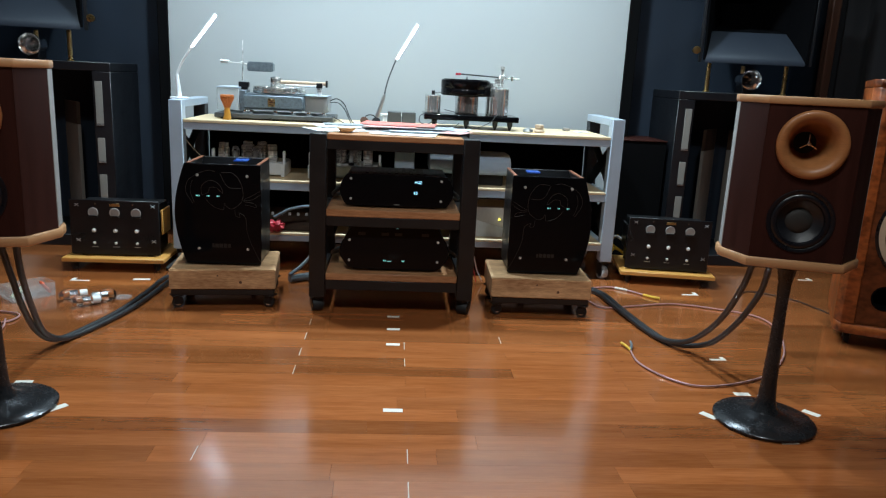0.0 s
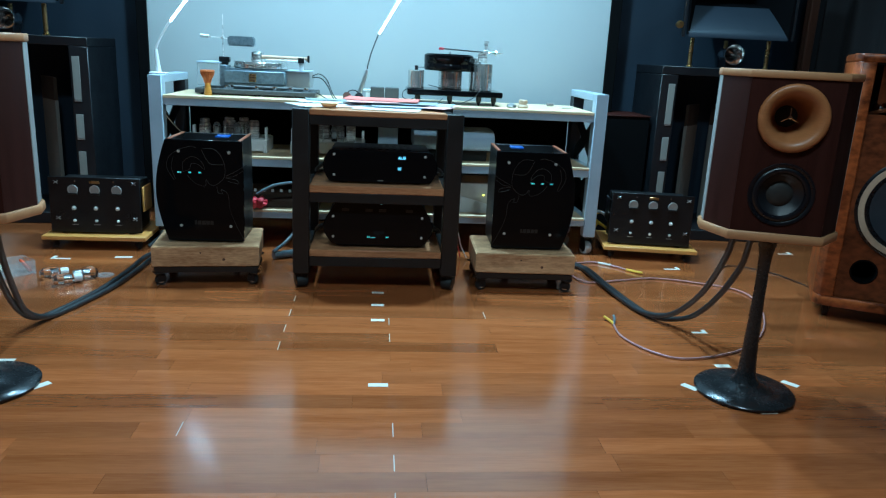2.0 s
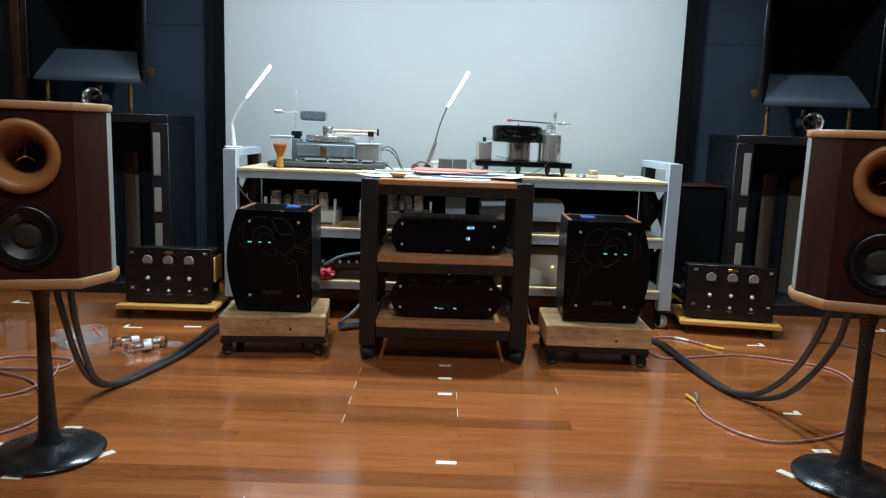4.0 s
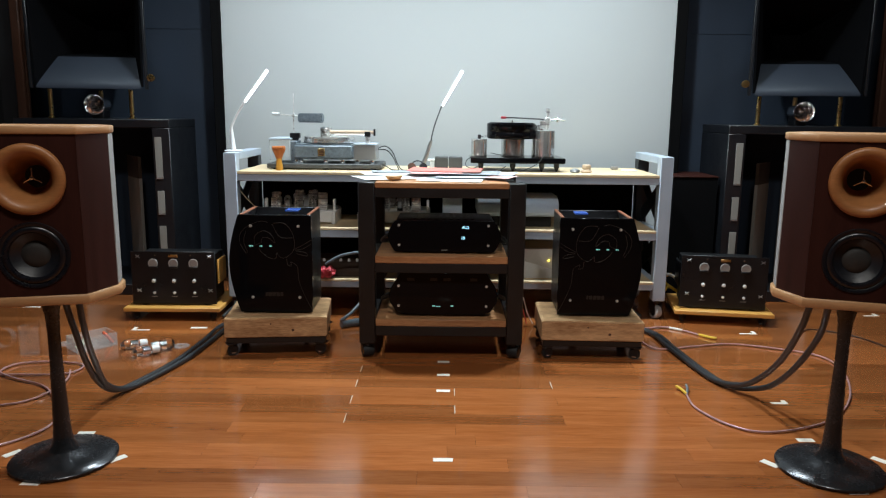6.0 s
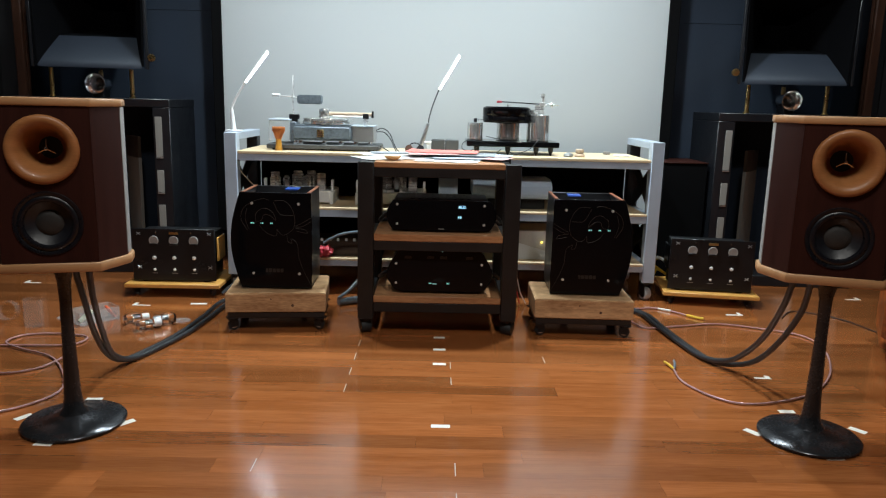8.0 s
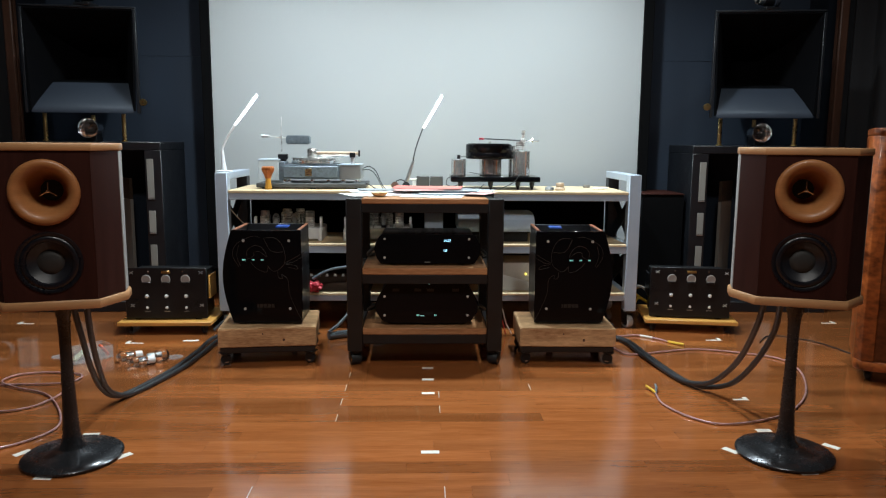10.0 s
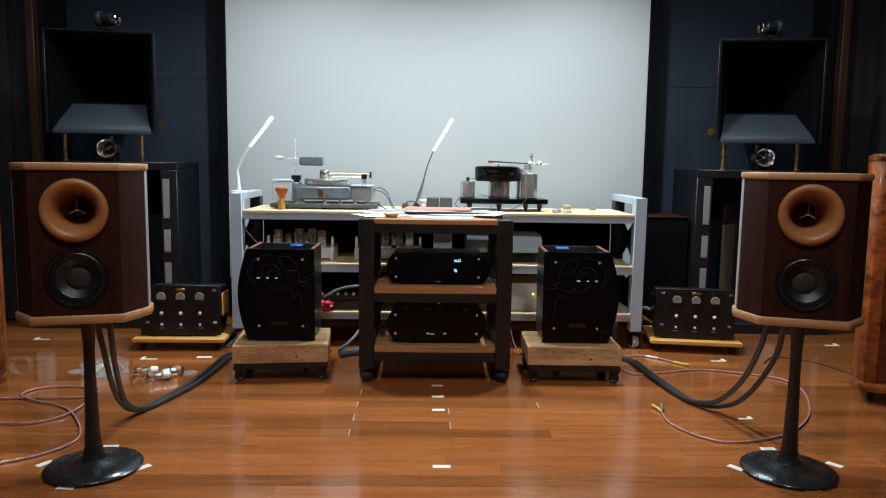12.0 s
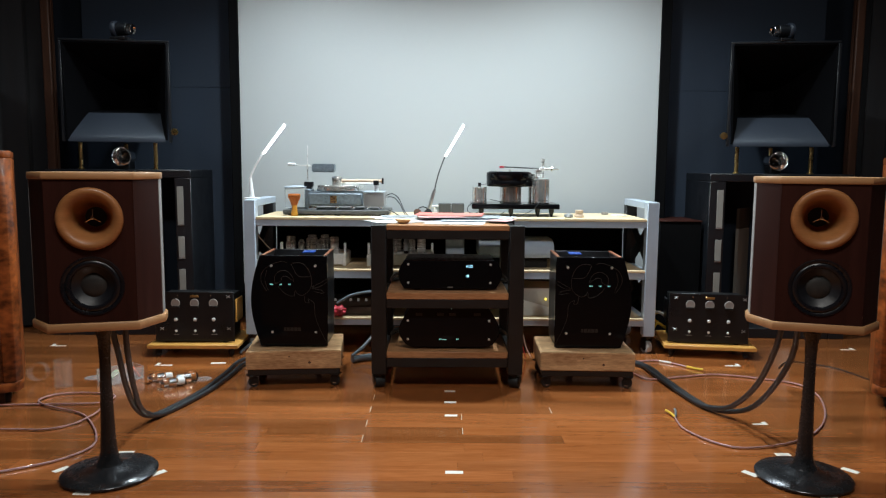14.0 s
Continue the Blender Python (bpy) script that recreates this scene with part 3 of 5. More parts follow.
    bars(amp, x0, -0.0142, 0.288, (0.009, 0.004), 0.0055, 0.002, M["cyan"])
    bars(amp, x0 + 0.043, -0.0142, 0.288, (0.002, 0.007), 0.0055, 0.002, M["cyan"])
    bars(amp, x0 + 0.082, -0.0142, 0.288, (0.006, 0.003), 0.0055, 0.002, M["cyan"])
    bars(amp, -0.045 if flip > 0 else -0.03, -0.0142, 0.083, (0.008, 0.014, 0.014, 0.014, 0.012), 0.016, 0.003, M["labelink"], "label_bar")
    for sx in (-0.1, 0.1):
        for yy in (0.03, 0.21):
            bm = nb()
            lathe(bm, [(0, 0), (0.016, 0), (0.016, 0.007), (0, 0.007)], 14, pose(sx, yy, 0))
            part("foot", bm, M["rubber"], amp)


def trolley(x0, x1, y0, y1, turn=0.0):
    cx, cy, w, d = (x0 + x1) / 2, (y0 + y1) / 2, x1 - x0, y1 - y0
    t = thing("trolley", "low black steel trolley on four swivel castors", "trolley", pose(cx, cy, 0, 0, 0, turn), "amplifier trolleys")
    bm = nb()
    bx2(bm, -w / 2 + 0.006, w / 2 - 0.006, -d / 2 + 0.006, d / 2 - 0.006, 0.056, 0.082, 0.003)
    part("platform", bm, M["blacksteel"], t)
    for sx in (-1, 1):
        for sy in (-1, 1):
            castor(t, sx * (w / 2 - 0.024), sy * (d / 2 - 0.026), 0.056, 0.023, 0.02, 68 if sx > 0 else -64, "chrome")
    b = thing("pine_block", "thick raw pine block with knots, lying on the trolley", "wooden block", pose(cx, cy, 0.0825, 0, 0, turn), "pine blocks")
    bm = nb()
    bx(bm, (0, 0, 0.0415), (w, d, 0.083), 0.004, None, 2)
    part("block", bm, M["pine"], b)
    for u, z, r in ((0.07, 0.030, 0.006), (-0.02, 0.058, 0.0035)):
        bm = nb()
        lathe(bm, [(0, 0.0), (r * 0.5, 0.0006), (r, 0.0)], 14, pose(u, -d / 2 - 0.0002, z) @ UP)
        part("knot", bm, M["brownwood"], b, "dark knot in the wood")


trolley(-0.856, -0.438, 2.945, 3.28, 5.5)
trolley(0.472, 0.892, 2.94, 3.26, -1.5)
monoblock(-0.640, 3.03, 1, 0.5)
monoblock(0.690, 3.03, -1, -1.5)


# ---- small triple-meter amplifiers on plywood carts ----
def meter_amp(x, y, turn):
    c = thing("plywood_cart", "varnished orange plywood cart on swivel castors", "trolley", pose(x, y, 0, 0, 0, turn), "plywood carts")
    bm = nb()
    bx2(bm, -0.232, 0.232, -0.02, 0.34, 0.045, 0.065, 0.003)
    part("board", bm, M["yellowwood"], c)
    for sx in (-0.19, 0.19):
        for yy in (0.02, 0.30):
            castor(c, sx, yy, 0.045, 0.017, 0.016, 40 if sx > 0 else -40, "chrome")
    a = thing("power_amplifier", "black power amplifier with three round meters and chrome knobs", "amplifier", pose(x, y + 0.03, 0.0825, 0, 0, turn), "meter amplifiers")
    bm = nb()
    bx2(bm, -0.203, 0.203, 0.0, 0.01, -0.010, 0.250, 0.002)
    part("front_panel", bm, M["blacksatin"], a)
    bm = nb()
    bx2(bm, -0.185, 0.185, 0.0105, 0.2, -0.004, 0.228, 0.002)
    part("body", bm, M["blacksteel"], a)
    for s in (-1, 1):
        bm = nb()
        bx2(bm, s * 0.198 - 0.004, s * 0.198 + 0.004, 0.06, 0.19, 0.08, 0.2, 0.002)
        part("side_cover", bm, M["yellowwood"] if s > 0 else M["blacksatin"], a)
    for k in (-1, 0, 1):
        u = k * 0.097 + 0.002
        bm = nb()
        lathe(bm, [(0, 0.0), (0.023, 0.0), (0.023, 0.005), (0.020, 0.006), (0.020, 0.003), (0, 0.003)], 24, pose(u, 0.0, 0.192) @ UP)
        ring = part("meter", bm, M["meter"], a, "round meter with a pale face")
        bm = nb()
        bx2(bm, u - 0.021, u + 0.021, -0.007, 0.0, 0.168, 0.178, 0.002)
        part("meter_cover", bm, M["blacksatin"], ring)
        bm = nb()
        lathe(bm, [(0, 0.0), (0.0095, 0.0), (0.0095, 0.003), (0.0065, 0.004), (0.006, 0.015), (0.005, 0.016), (0, 0.016)], 16, pose(u, 0.0, 0.106) @ UP)
        part("knob", bm, M["bright"], a, "chrome knob")
        bm = nb()
        rod(bm, (u, 0.0, 0.046), (u, -0.014, 0.050), 0.004, 10)
        lathe(bm, [(0, 0.0), (0.007, 0.0), (0.007, 0.003), (0, 0.003)], 10, pose(u, 0.0, 0.046) @ UP)
        part("switch", bm, M["bright"], a, "chrome toggle switch")
        bm = nb()
        bx2(bm, u - 0.014, u + 0.014, -0.0006, 0.0002, 0.0265, 0.029, 0)
        part("label_bar", bm, M["meter"], a)
        if k:
            bm = nb()
            lathe(bm, [(0, 0.0), (0.004, 0.0), (0.003, 0.004), (0, 0.004)], 10, pose(u - 0.012 * k, 0.0, 0.232) @ UP)
            part("lamp", bm, M["chrome"], a)
    bm = nb()
    bx2(bm, -0.020, 0.026, -0.003, 0.0002, 0.222, 0.235, 0.001)
    part("nameplate", bm, M["brass"], a, "brass nameplate")
    for sx in (-0.172, 0.172):
        for z in (0.058, 0.226):
            bm = nb()
            for r in (35, -35):
                bx(bm, (0, 0, 0), (0.024, 0.003, 0.0035), 0.001, pose(sx + 0.004, -0.0015, z, 0, r, 0))
            part("corner_clip", bm, M["alu"], a)
    for sx in (-0.15, 0.15):
        for yy in (0.03, 0.17):
            bm = nb()
            lathe(bm, [(0, -0.0172), (0.018, -0.0172), (0.018, -0.004), (0, -0.004)], 12, pose(sx, yy, 0))
            part("foot", bm, M["rubber"], a)


meter_amp(-1.251, 3.47, 1)
meter_amp(1.427, 3.50, -9)


# ---- speakers on trumpet stands ----
def stand_speaker(x, y, turn, inner):
    """A chamfered cabinet with a turned wooden horn over a cone driver. inner: +1 where the inner side is to the right."""
    st = thing("speaker_stand", "black trumpet-shaped metal speaker stand with a round base", "speaker stand", pose(x + (0.020 if inner > 0 else -0.034), y + (-0.04 if inner > 0 else -0.085), 0, 0, 0, turn), "speaker stands")
    bm = nb()
    lathe(bm, [(0, 0.0), (0.140, 0.0), (0.146, 0.004), (0.146, 0.010), (0.141, 0.015), (0.10, 0.020), (0.06, 0.027), (0.042, 0.036), (0.0, 0.036)], 64)
    part("base", bm, M["standmetal"], st, "round cast base plate")
    bm = nb()
    lathe(bm, [(0, 0.0355), (0.042, 0.0355), (0.031, 0.052), (0.0255, 0.08), (0.0225, 0.13), (0.0195, 0.22), (0.017, 0.30), (0.0165, 0.38), (0.019, 0.44), (0.027, 0.478), (0.0, 0.478)], 36)
    part("column", bm, M["standmetal"], st)
    bm = nb()
    bx2(bm, -0.06, 0.06, -0.02, 0.11, 0.4782, 0.4843, 0.001)
    part("top_plate", bm, M["blacksteel"], st)
    sp = thing("standmount_speaker", "dark wenge two-way speaker with turned wooden horn and pale maple caps", "loudspeaker", pose(x, y, 0.4845, 0, 0, turn), "standmount speakers")

    def plan(e, f=0.126, w=0.189, v0=-0.135, v1=-0.03, v2=0.04, v3=0.17):
        f, w = f + e * 0.6, w + e
        return [(-f, v0 - e), (f, v0 - e), (w, v1), (w, v2), (f, v3 + e), (-f, v3 + e), (-w, v2), (-w, v1)]

    bm = nb()
    prism(bm, plan(0.004), 0.0, 0.026, 0.003)
    part("base_board", bm, M["maple"], sp, "pale maple base board")
    bm = nb()
    p = plan(-0.006)
    lo = [bm.verts.new((a, b, 0.0262)) for a, b in p]
    hi = [bm.verts.new((a, b, 0.454)) for a, b in p]
    for k in range(1, len(p)):
        j = (k + 1) % len(p)
        bm.faces.new((lo[k], lo[j], hi[j], hi[k]))
    part("cabinet", bm, M["wenge"], sp)
    bm = nb()
    holed(bm, [(p[0][0] + 0.0005, 0.0262), (p[1][0] - 0.0005, 0.0262), (p[1][0] - 0.0005, 0.454), (p[0][0] + 0.0005, 0.454)], p[0][1], p[0][1] + 0.018, [(0, 0.338 if inner > 0 else 0.349, 0.085), (0, 0.137, 0.08)])
    part("front_baffle", bm, M["wenge"], sp)
    bm = nb()
    prism(bm, plan(0.0), 0.4542, 0.475, 0.003)
    part("top_board", bm, M["maple"], sp, "pale maple top board")
    for s in (-1, 1):
        bm = nb()
        bx2(bm, s * 0.1832 - 0.002, s * 0.1832 + 0.002, -0.027, 0.037, 0.028, 0.453, 0.001)
        part("side_panel", bm, M["greyside"], sp, "pale grey side panel")
    fy = -0.1292
    hz, wz = (0.338 if inner > 0 else 0.349), 0.137
    bm = nb()
    prof = [(0.092, 0.0), (0.0935, 0.005), (0.091, 0.011), (0.085, 0.015), (0.076, 0.015), (0.067, 0.008), (0.059, -0.006), (0.053, -0.03), (0.045, -0.06), (0.036, -0.09), (0.030, -0.1)]
    lathe(bm, prof, 64, pose(0, fy, hz) @ UP)
    horn = part("wooden_horn", bm, M["hornwood"], sp, "turned cherry-wood horn")
    bm = nb()
    lathe(bm, [(0, -0.101), (0.031, -0.101), (0.031, -0.099), (0, -0.099)], 24, pose(0, fy, hz) @ UP)
    part("throat", bm, M["blacksteel"], horn)
    bm = nb()
    lathe(bm, [(0, -0.036), (0.005, -0.040), (0.006, -0.05), (0.004, -0.07), (0.0, -0.09)], 16, pose(0, fy, hz) @ UP)
    for k in range(3):
        an = radians(90 + 120 * k)
        rod(bm, (0, fy + 0.045, hz), (0.026 * math.cos(an), fy + 0.047, hz + 0.026 * math.sin(an)), 0.0016, 8)
    part("phase_plug", bm, M["chrome"], horn, "bright three-arm phase plug")
    # cone driver
    bm = nb()
    lathe(bm, [(0.074, 0.0), (0.088, 0.0), (0.089, 0.0015), (0.088, 0.003), (0.081, 0.003), (0.077, 0.001), (0.074, -0.004)], 56, pose(0, fy, wz) @ UP)
    drv = part("woofer_frame", bm, M["surround"], sp)
    bm = nb()
    lathe(bm, [(0.077, 0.0005), (0.074, 0.004), (0.069, 0.005), (0.063, 0.003), (0.060, -0.004)], 56, pose(0, fy, wz) @ UP)
    part("surround", bm, M["surround"], drv)
    bm = nb()
    lathe(bm, [(0.061, -0.003), (0.050, -0.012), (0.038, -0.019), (0.030, -0.023)], 56, pose(0, fy, wz) @ UP)
    part("cone", bm, M["conepaper"], drv)
    bm = nb()
    lathe(bm, [(0.036, -0.0195), (0.030, -0.016), (0.020, -0.013), (0.0, -0.0115)], 40, pose(0, fy, wz) @ UP)
    part("dust_cap", bm, M["dustcap"], drv, "grey felt dust cap")


stand_speaker(-1.055, 2.05, 15, 1)
stand_speaker(1.218, 2.09, -18, -1)

# ---- large horn systems beside the screen ----


def horn_system(cx, inner, turn):
    """Folded bass cabinet, wooden midrange horn on brass posts, and tweeters. inner: +1 where the room's middle is to the right."""
    y0 = 3.95
    cab = thing("bass_horn_cabinet", "tall black folded bass-horn cabinet with grey slots and grey inner flares", "loudspeaker", pose(cx, y0, 0, 0, 0, turn), "bass horn cabinets")
    W, H, D = 0.81, 0.955, 0.62
    for s in (-1, 1):
        x0, x1 = sorted((s * W / 2, s * (W / 2 - 0.092)))
        bm = nb()
        bx2(bm, x0, x1, 0, D, 0.0, H - 0.045, 0.003)
        stile = part("side_stile", bm, M["cabblack"], cab)
        for z0, z1 in ((0.645, 0.862), (0.452, 0.575), (0.16, 0.385)):
            bm = nb()
            bx2(bm, s * (W / 2 - 0.062) - 0.018, s * (W / 2 - 0.062) + 0.018, -0.003, 0.004, z0, z1, 0.001)
            part("slot", bm, M["greyfoam"], stile, "grey slot insert")
            bm = nb()
            bx2(bm, s * (W / 2 - 0.062) - 0.018, s * (W / 2 - 0.062) + 0.018, -0.0035, 0.004, z0 - 0.006, z0 - 0.001, 0)
            part("slot_edge", bm, M["alu"], stile)
    bm = nb()
    bx2(bm, -W / 2, W / 2, 0, D, H - 0.0445, H, 0.003)
    part("top_board", bm, M["cabblack"], cab)
    bm = nb()
    bx2(bm, -W / 2 + 0.093, W / 2 - 0.093, 0, D, 0.0, 0.06, 0.003)
    part("bottom_board", bm, M["cabblack"], cab)
    bm = nb()
    bx2(bm, -W / 2 + 0.093, W / 2 - 0.093, D - 0.03, D, 0.061, H - 0.046, 0.002)
    part("rear_board", bm, M["blacksteel"], cab)
    # splayed inner walls: brown above, felt below
    for z0, z1, mt in ((0.061, 0.625, "greyfoam"), (0.627, 0.745, "brownply")):
        for s in (-1, 1):
            bm = nb()
            a, b = (s * (W / 2 - 0.235), 0.16), (s * 0.04, 0.34)
            prism(bm, [a, b, (b[0], b[1] + 0.02), (a[0] + s * 0.01, a[1] + 0.02)], z0, z1)
            part("flare_panel", bm, M[mt], cab, "angled inner flare panel")
    # midrange horn
    h = thing("midrange_horn", "large black wooden horn with a flaring square mouth on brass posts", "loudspeaker", pose(cx + (0.004 if inner > 0 else -0.020), y0, H, 0, 0, turn * 3.5), "midrange horns")
    zb, zt = 0.155, (0.712 if inner > 0 else 0.730)
    for px, py in ((-0.22, 0.06), (0.19, 0.06), (-0.04 * inner, 0.30)):
        bm = nb()
        lathe(bm, [(0, 0), (0.018, 0), (0.018, 0.006), (0.0115, 0.010), (0.0115, zb - 0.002), (0, zb - 0.002)], 16, pose(px, py, 0.0))
        part("post", bm, M["brass"], h, "brass support post")

    def wall(name, near, far, out, material):
        """One flaring wall: four points at the mouth and throat, thickened outwards, its flare curved."""
        bm = nb()
        n = 10
        rows = []
        for k in range(n + 1):
            t = k / n
            e = t ** 0.85
            a = Vector(near[0]).lerp(Vector(far[0]), t)
            b = Vector(near[1]).lerp(Vector(far[1]), t)
            for i in (0, 2):
                a[i] = near[0][i] + (far[0][i] - near[0][i]) * e
                b[i] = near[1][i] + (far[1][i] - near[1][i]) * e
            o = Vector(out)
            rows.append([bm.verts.new(p) for p in (a, b, b + o, a + o)])
        for p, q in zip(rows, rows[1:]):
            for i in range(4):
                j = (i + 1) % 4
                bm.faces.new((p[i], p[j], q[j], q[i]))
        bm.faces.new(rows[0])
        bm.faces.new(rows[-1][::-1])
        part(name, bm, material, h)

    w0, w1, wt = 0.262, 0.276, 0.05
    d, dl = 0.50, 0.16
    zc = (zb + zt) / 2

    def ring(y, a, b, z0, z1):
        """Corners at depth y: lower pair of half width a at z0, upper pair of half width b at z1."""
        return [(-a, y, z0), (a, y, z0)], [(-b, y, z1), (b, y, z1)]

    lb, lt = ring(0, w0, w1, zb + 0.012, zt - 0.012)
    mb, mt = ring(dl, 0.20, 0.20, zb + 0.172, zt - 0.12)
    fb, ft = ring(d, wt, wt, zc - 0.04, zc + 0.04)
    # only the lip keeps the lacquer; the deeper walls carry painted shade
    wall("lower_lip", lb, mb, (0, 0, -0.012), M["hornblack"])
    wall("upper_wall", lt, mt, (0, 0, 0.012), M["hornshade"])
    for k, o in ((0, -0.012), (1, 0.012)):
        wall("side_wall", [lb[k], lt[k]], [mb[k], mt[k]], (o, 0, 0), M["hornshade"])
        wall("throat_wall", [mb[k], mt[k]], [fb[k], ft[k]], (o, 0, 0), M["hornshade"])
    wall("throat_wall", mb, fb, (0, 0, -0.012), M["hornshade"])
    wall("throat_wall", mt, ft, (0, 0, 0.012), M["hornshade"])
    for x0, x1, z0, z1 in ((-w1 - 0.018, w1 + 0.018, zt - 0.004, zt + 0.008), (-w1 - 0.020, -w1 - 0.004, zb, zt - 0.0045), (w1 + 0.004, w1 + 0.020, zb, zt - 0.0045)):
        bm = nb()
        bx2(bm, x0, x1, -0.004, 0.02, z0, z1, 0.003)
        part("mouth_edge", bm, M["cabblack"], h, "slim lacquered mouth edge")
    bm = nb()
    lathe(bm, [(0, -0.02), (0.09, -0.02), (0.10, -0.0), (0.10, 0.1), (0.08, 0.12), (0, 0.12)], 32, pose(0, d, zc, -90, 0, 0))
    bx2(bm, -0.11, 0.11, d - 0.075, d - 0.07, zc - 0.1, zc + 0.1, 0)
    part("driver", bm, M["hornshade"], h)
    bm = nb()
    lathe(bm, [(0, -0.02), (0.012, -0.02), (0.016, 0.0), (0.012, 0.02), (0.02, 0.024), (0.02, 0.034), (0, 0.036)], 16, pose(inner * 0.312, 0.03, zb + 0.06) @ UP)
    part("terminal", bm, M["brass"], h, "brass terminal")
    # bullet tweeter in front
    tw = thing("bullet_tweeter", "polished chrome bullet horn tweeter on a small foot", "tweeter", pose(1.953 if inner < 0 else -1.80, y0 + 0.03, H, 0, 0, turn), "bullet tweeters")
    bm = nb()
    prof = [(0.054, 0.0), (0.056, 0.004), (0.054, 0.008), (0.044, -0.006), (0.032, -0.03), (0.022, -0.06)]
    lathe(bm, [(0.054, 0.003), (0.055, -0.006), (0.046, -0.03), (0.034, -0.06), (0.034, -0.13), (0, -0.13)], 32, pose(0, 0, 0.074) @ UP)
    part("shell", bm, M["chrome"], tw)
    bm = nb()
    lathe(bm, [(0.054, 0.004), (0.044, -0.008), (0.030, -0.035), (0.020, -0.07)], 32, pose(0, 0, 0.074) @ UP)
    lathe(bm, [(0.0, 0.0), (0.004, -0.006), (0.010, -0.03), (0.012, -0.07), (0, -0.075)], 20, pose(0, 0, 0.074) @ UP)
    part("horn_mouth", bm, M["chrome"], tw)
    bm = nb()
    bx2(bm, -0.03, 0.03, 0.03, 0.12, 0.0, 0.046, 0.003)
    part("foot", bm, M["blacksatin"], tw)
    # tweeter on the horn's top
    t2 = thing("ring_tweeter", "black and silver tweeter standing on the horn's top", "tweeter", pose(cx + (0.078 if inner > 0 else -0.062), y0 + 0.05, H + zt + 0.0085, 0, 0, 82 * inner), "top tweeters")
    bm = nb()
    bx2(bm, -0.06, 0.06, 0.0, 0.09, 0.0, 0.016, 0.003)
    bx2(bm, -0.014, 0.014, 0.03, 0.06, 0.016, 0.03, 0.002)
    part("foot", bm, M["blacksatin"], t2)
    bm = nb()
    lathe(bm, [(0, -0.068), (0.030, -0.066), (0.044, -0.058), (0.046, -0.050), (0.046, -0.036), (0.042, -0.030), (0, -0.030)], 36, pose(0, 0.04, 0.064) @ UP)
    part("magnet", bm, M["hornblack"], t2, "satin blue-grey magnet cover")
    bm = nb()
    lathe(bm, [(0, -0.030), (0.033, -0.030), (0.034, -0.026), (0.034, 0.026), (0.030, 0.030), (0, 0.030)], 32, pose(0, 0.04, 0.064) @ UP)
    part("body", bm, M["cabblack"], t2)
    bm = nb()
    lathe(bm, [(0, 0.0302), (0.027, 0.0302), (0.031, 0.034), (0.031, 0.056), (0.028, 0.059), (0.022, 0.050), (0, 0.044)], 32, pose(0, 0.04, 0.064) @ UP)
    part("face_ring", bm, M["chrome"], t2, "bright silver face ring")


horn_system(-1.81, 1, 2)
horn_system(1.965, -1, -2)

# low black subwoofer box beside the table
bm = nb()
bx2(bm, 1.30, 1.545, 4.02, 4.36, 0.0, 0.672, 0.004)
bc = thing("black_cabinet", "plain matt black cabinet with a thin brown top edge", "cabinet")
part("carcass", bm, M["velvet"], bc)
bm = nb()
bx2(bm, 1.298, 1.547, 4.015, 4.362, 0.6725, 0.680, 0.002)
part("top_board", bm, M["wenge"], bc, "thin dark brown top board")


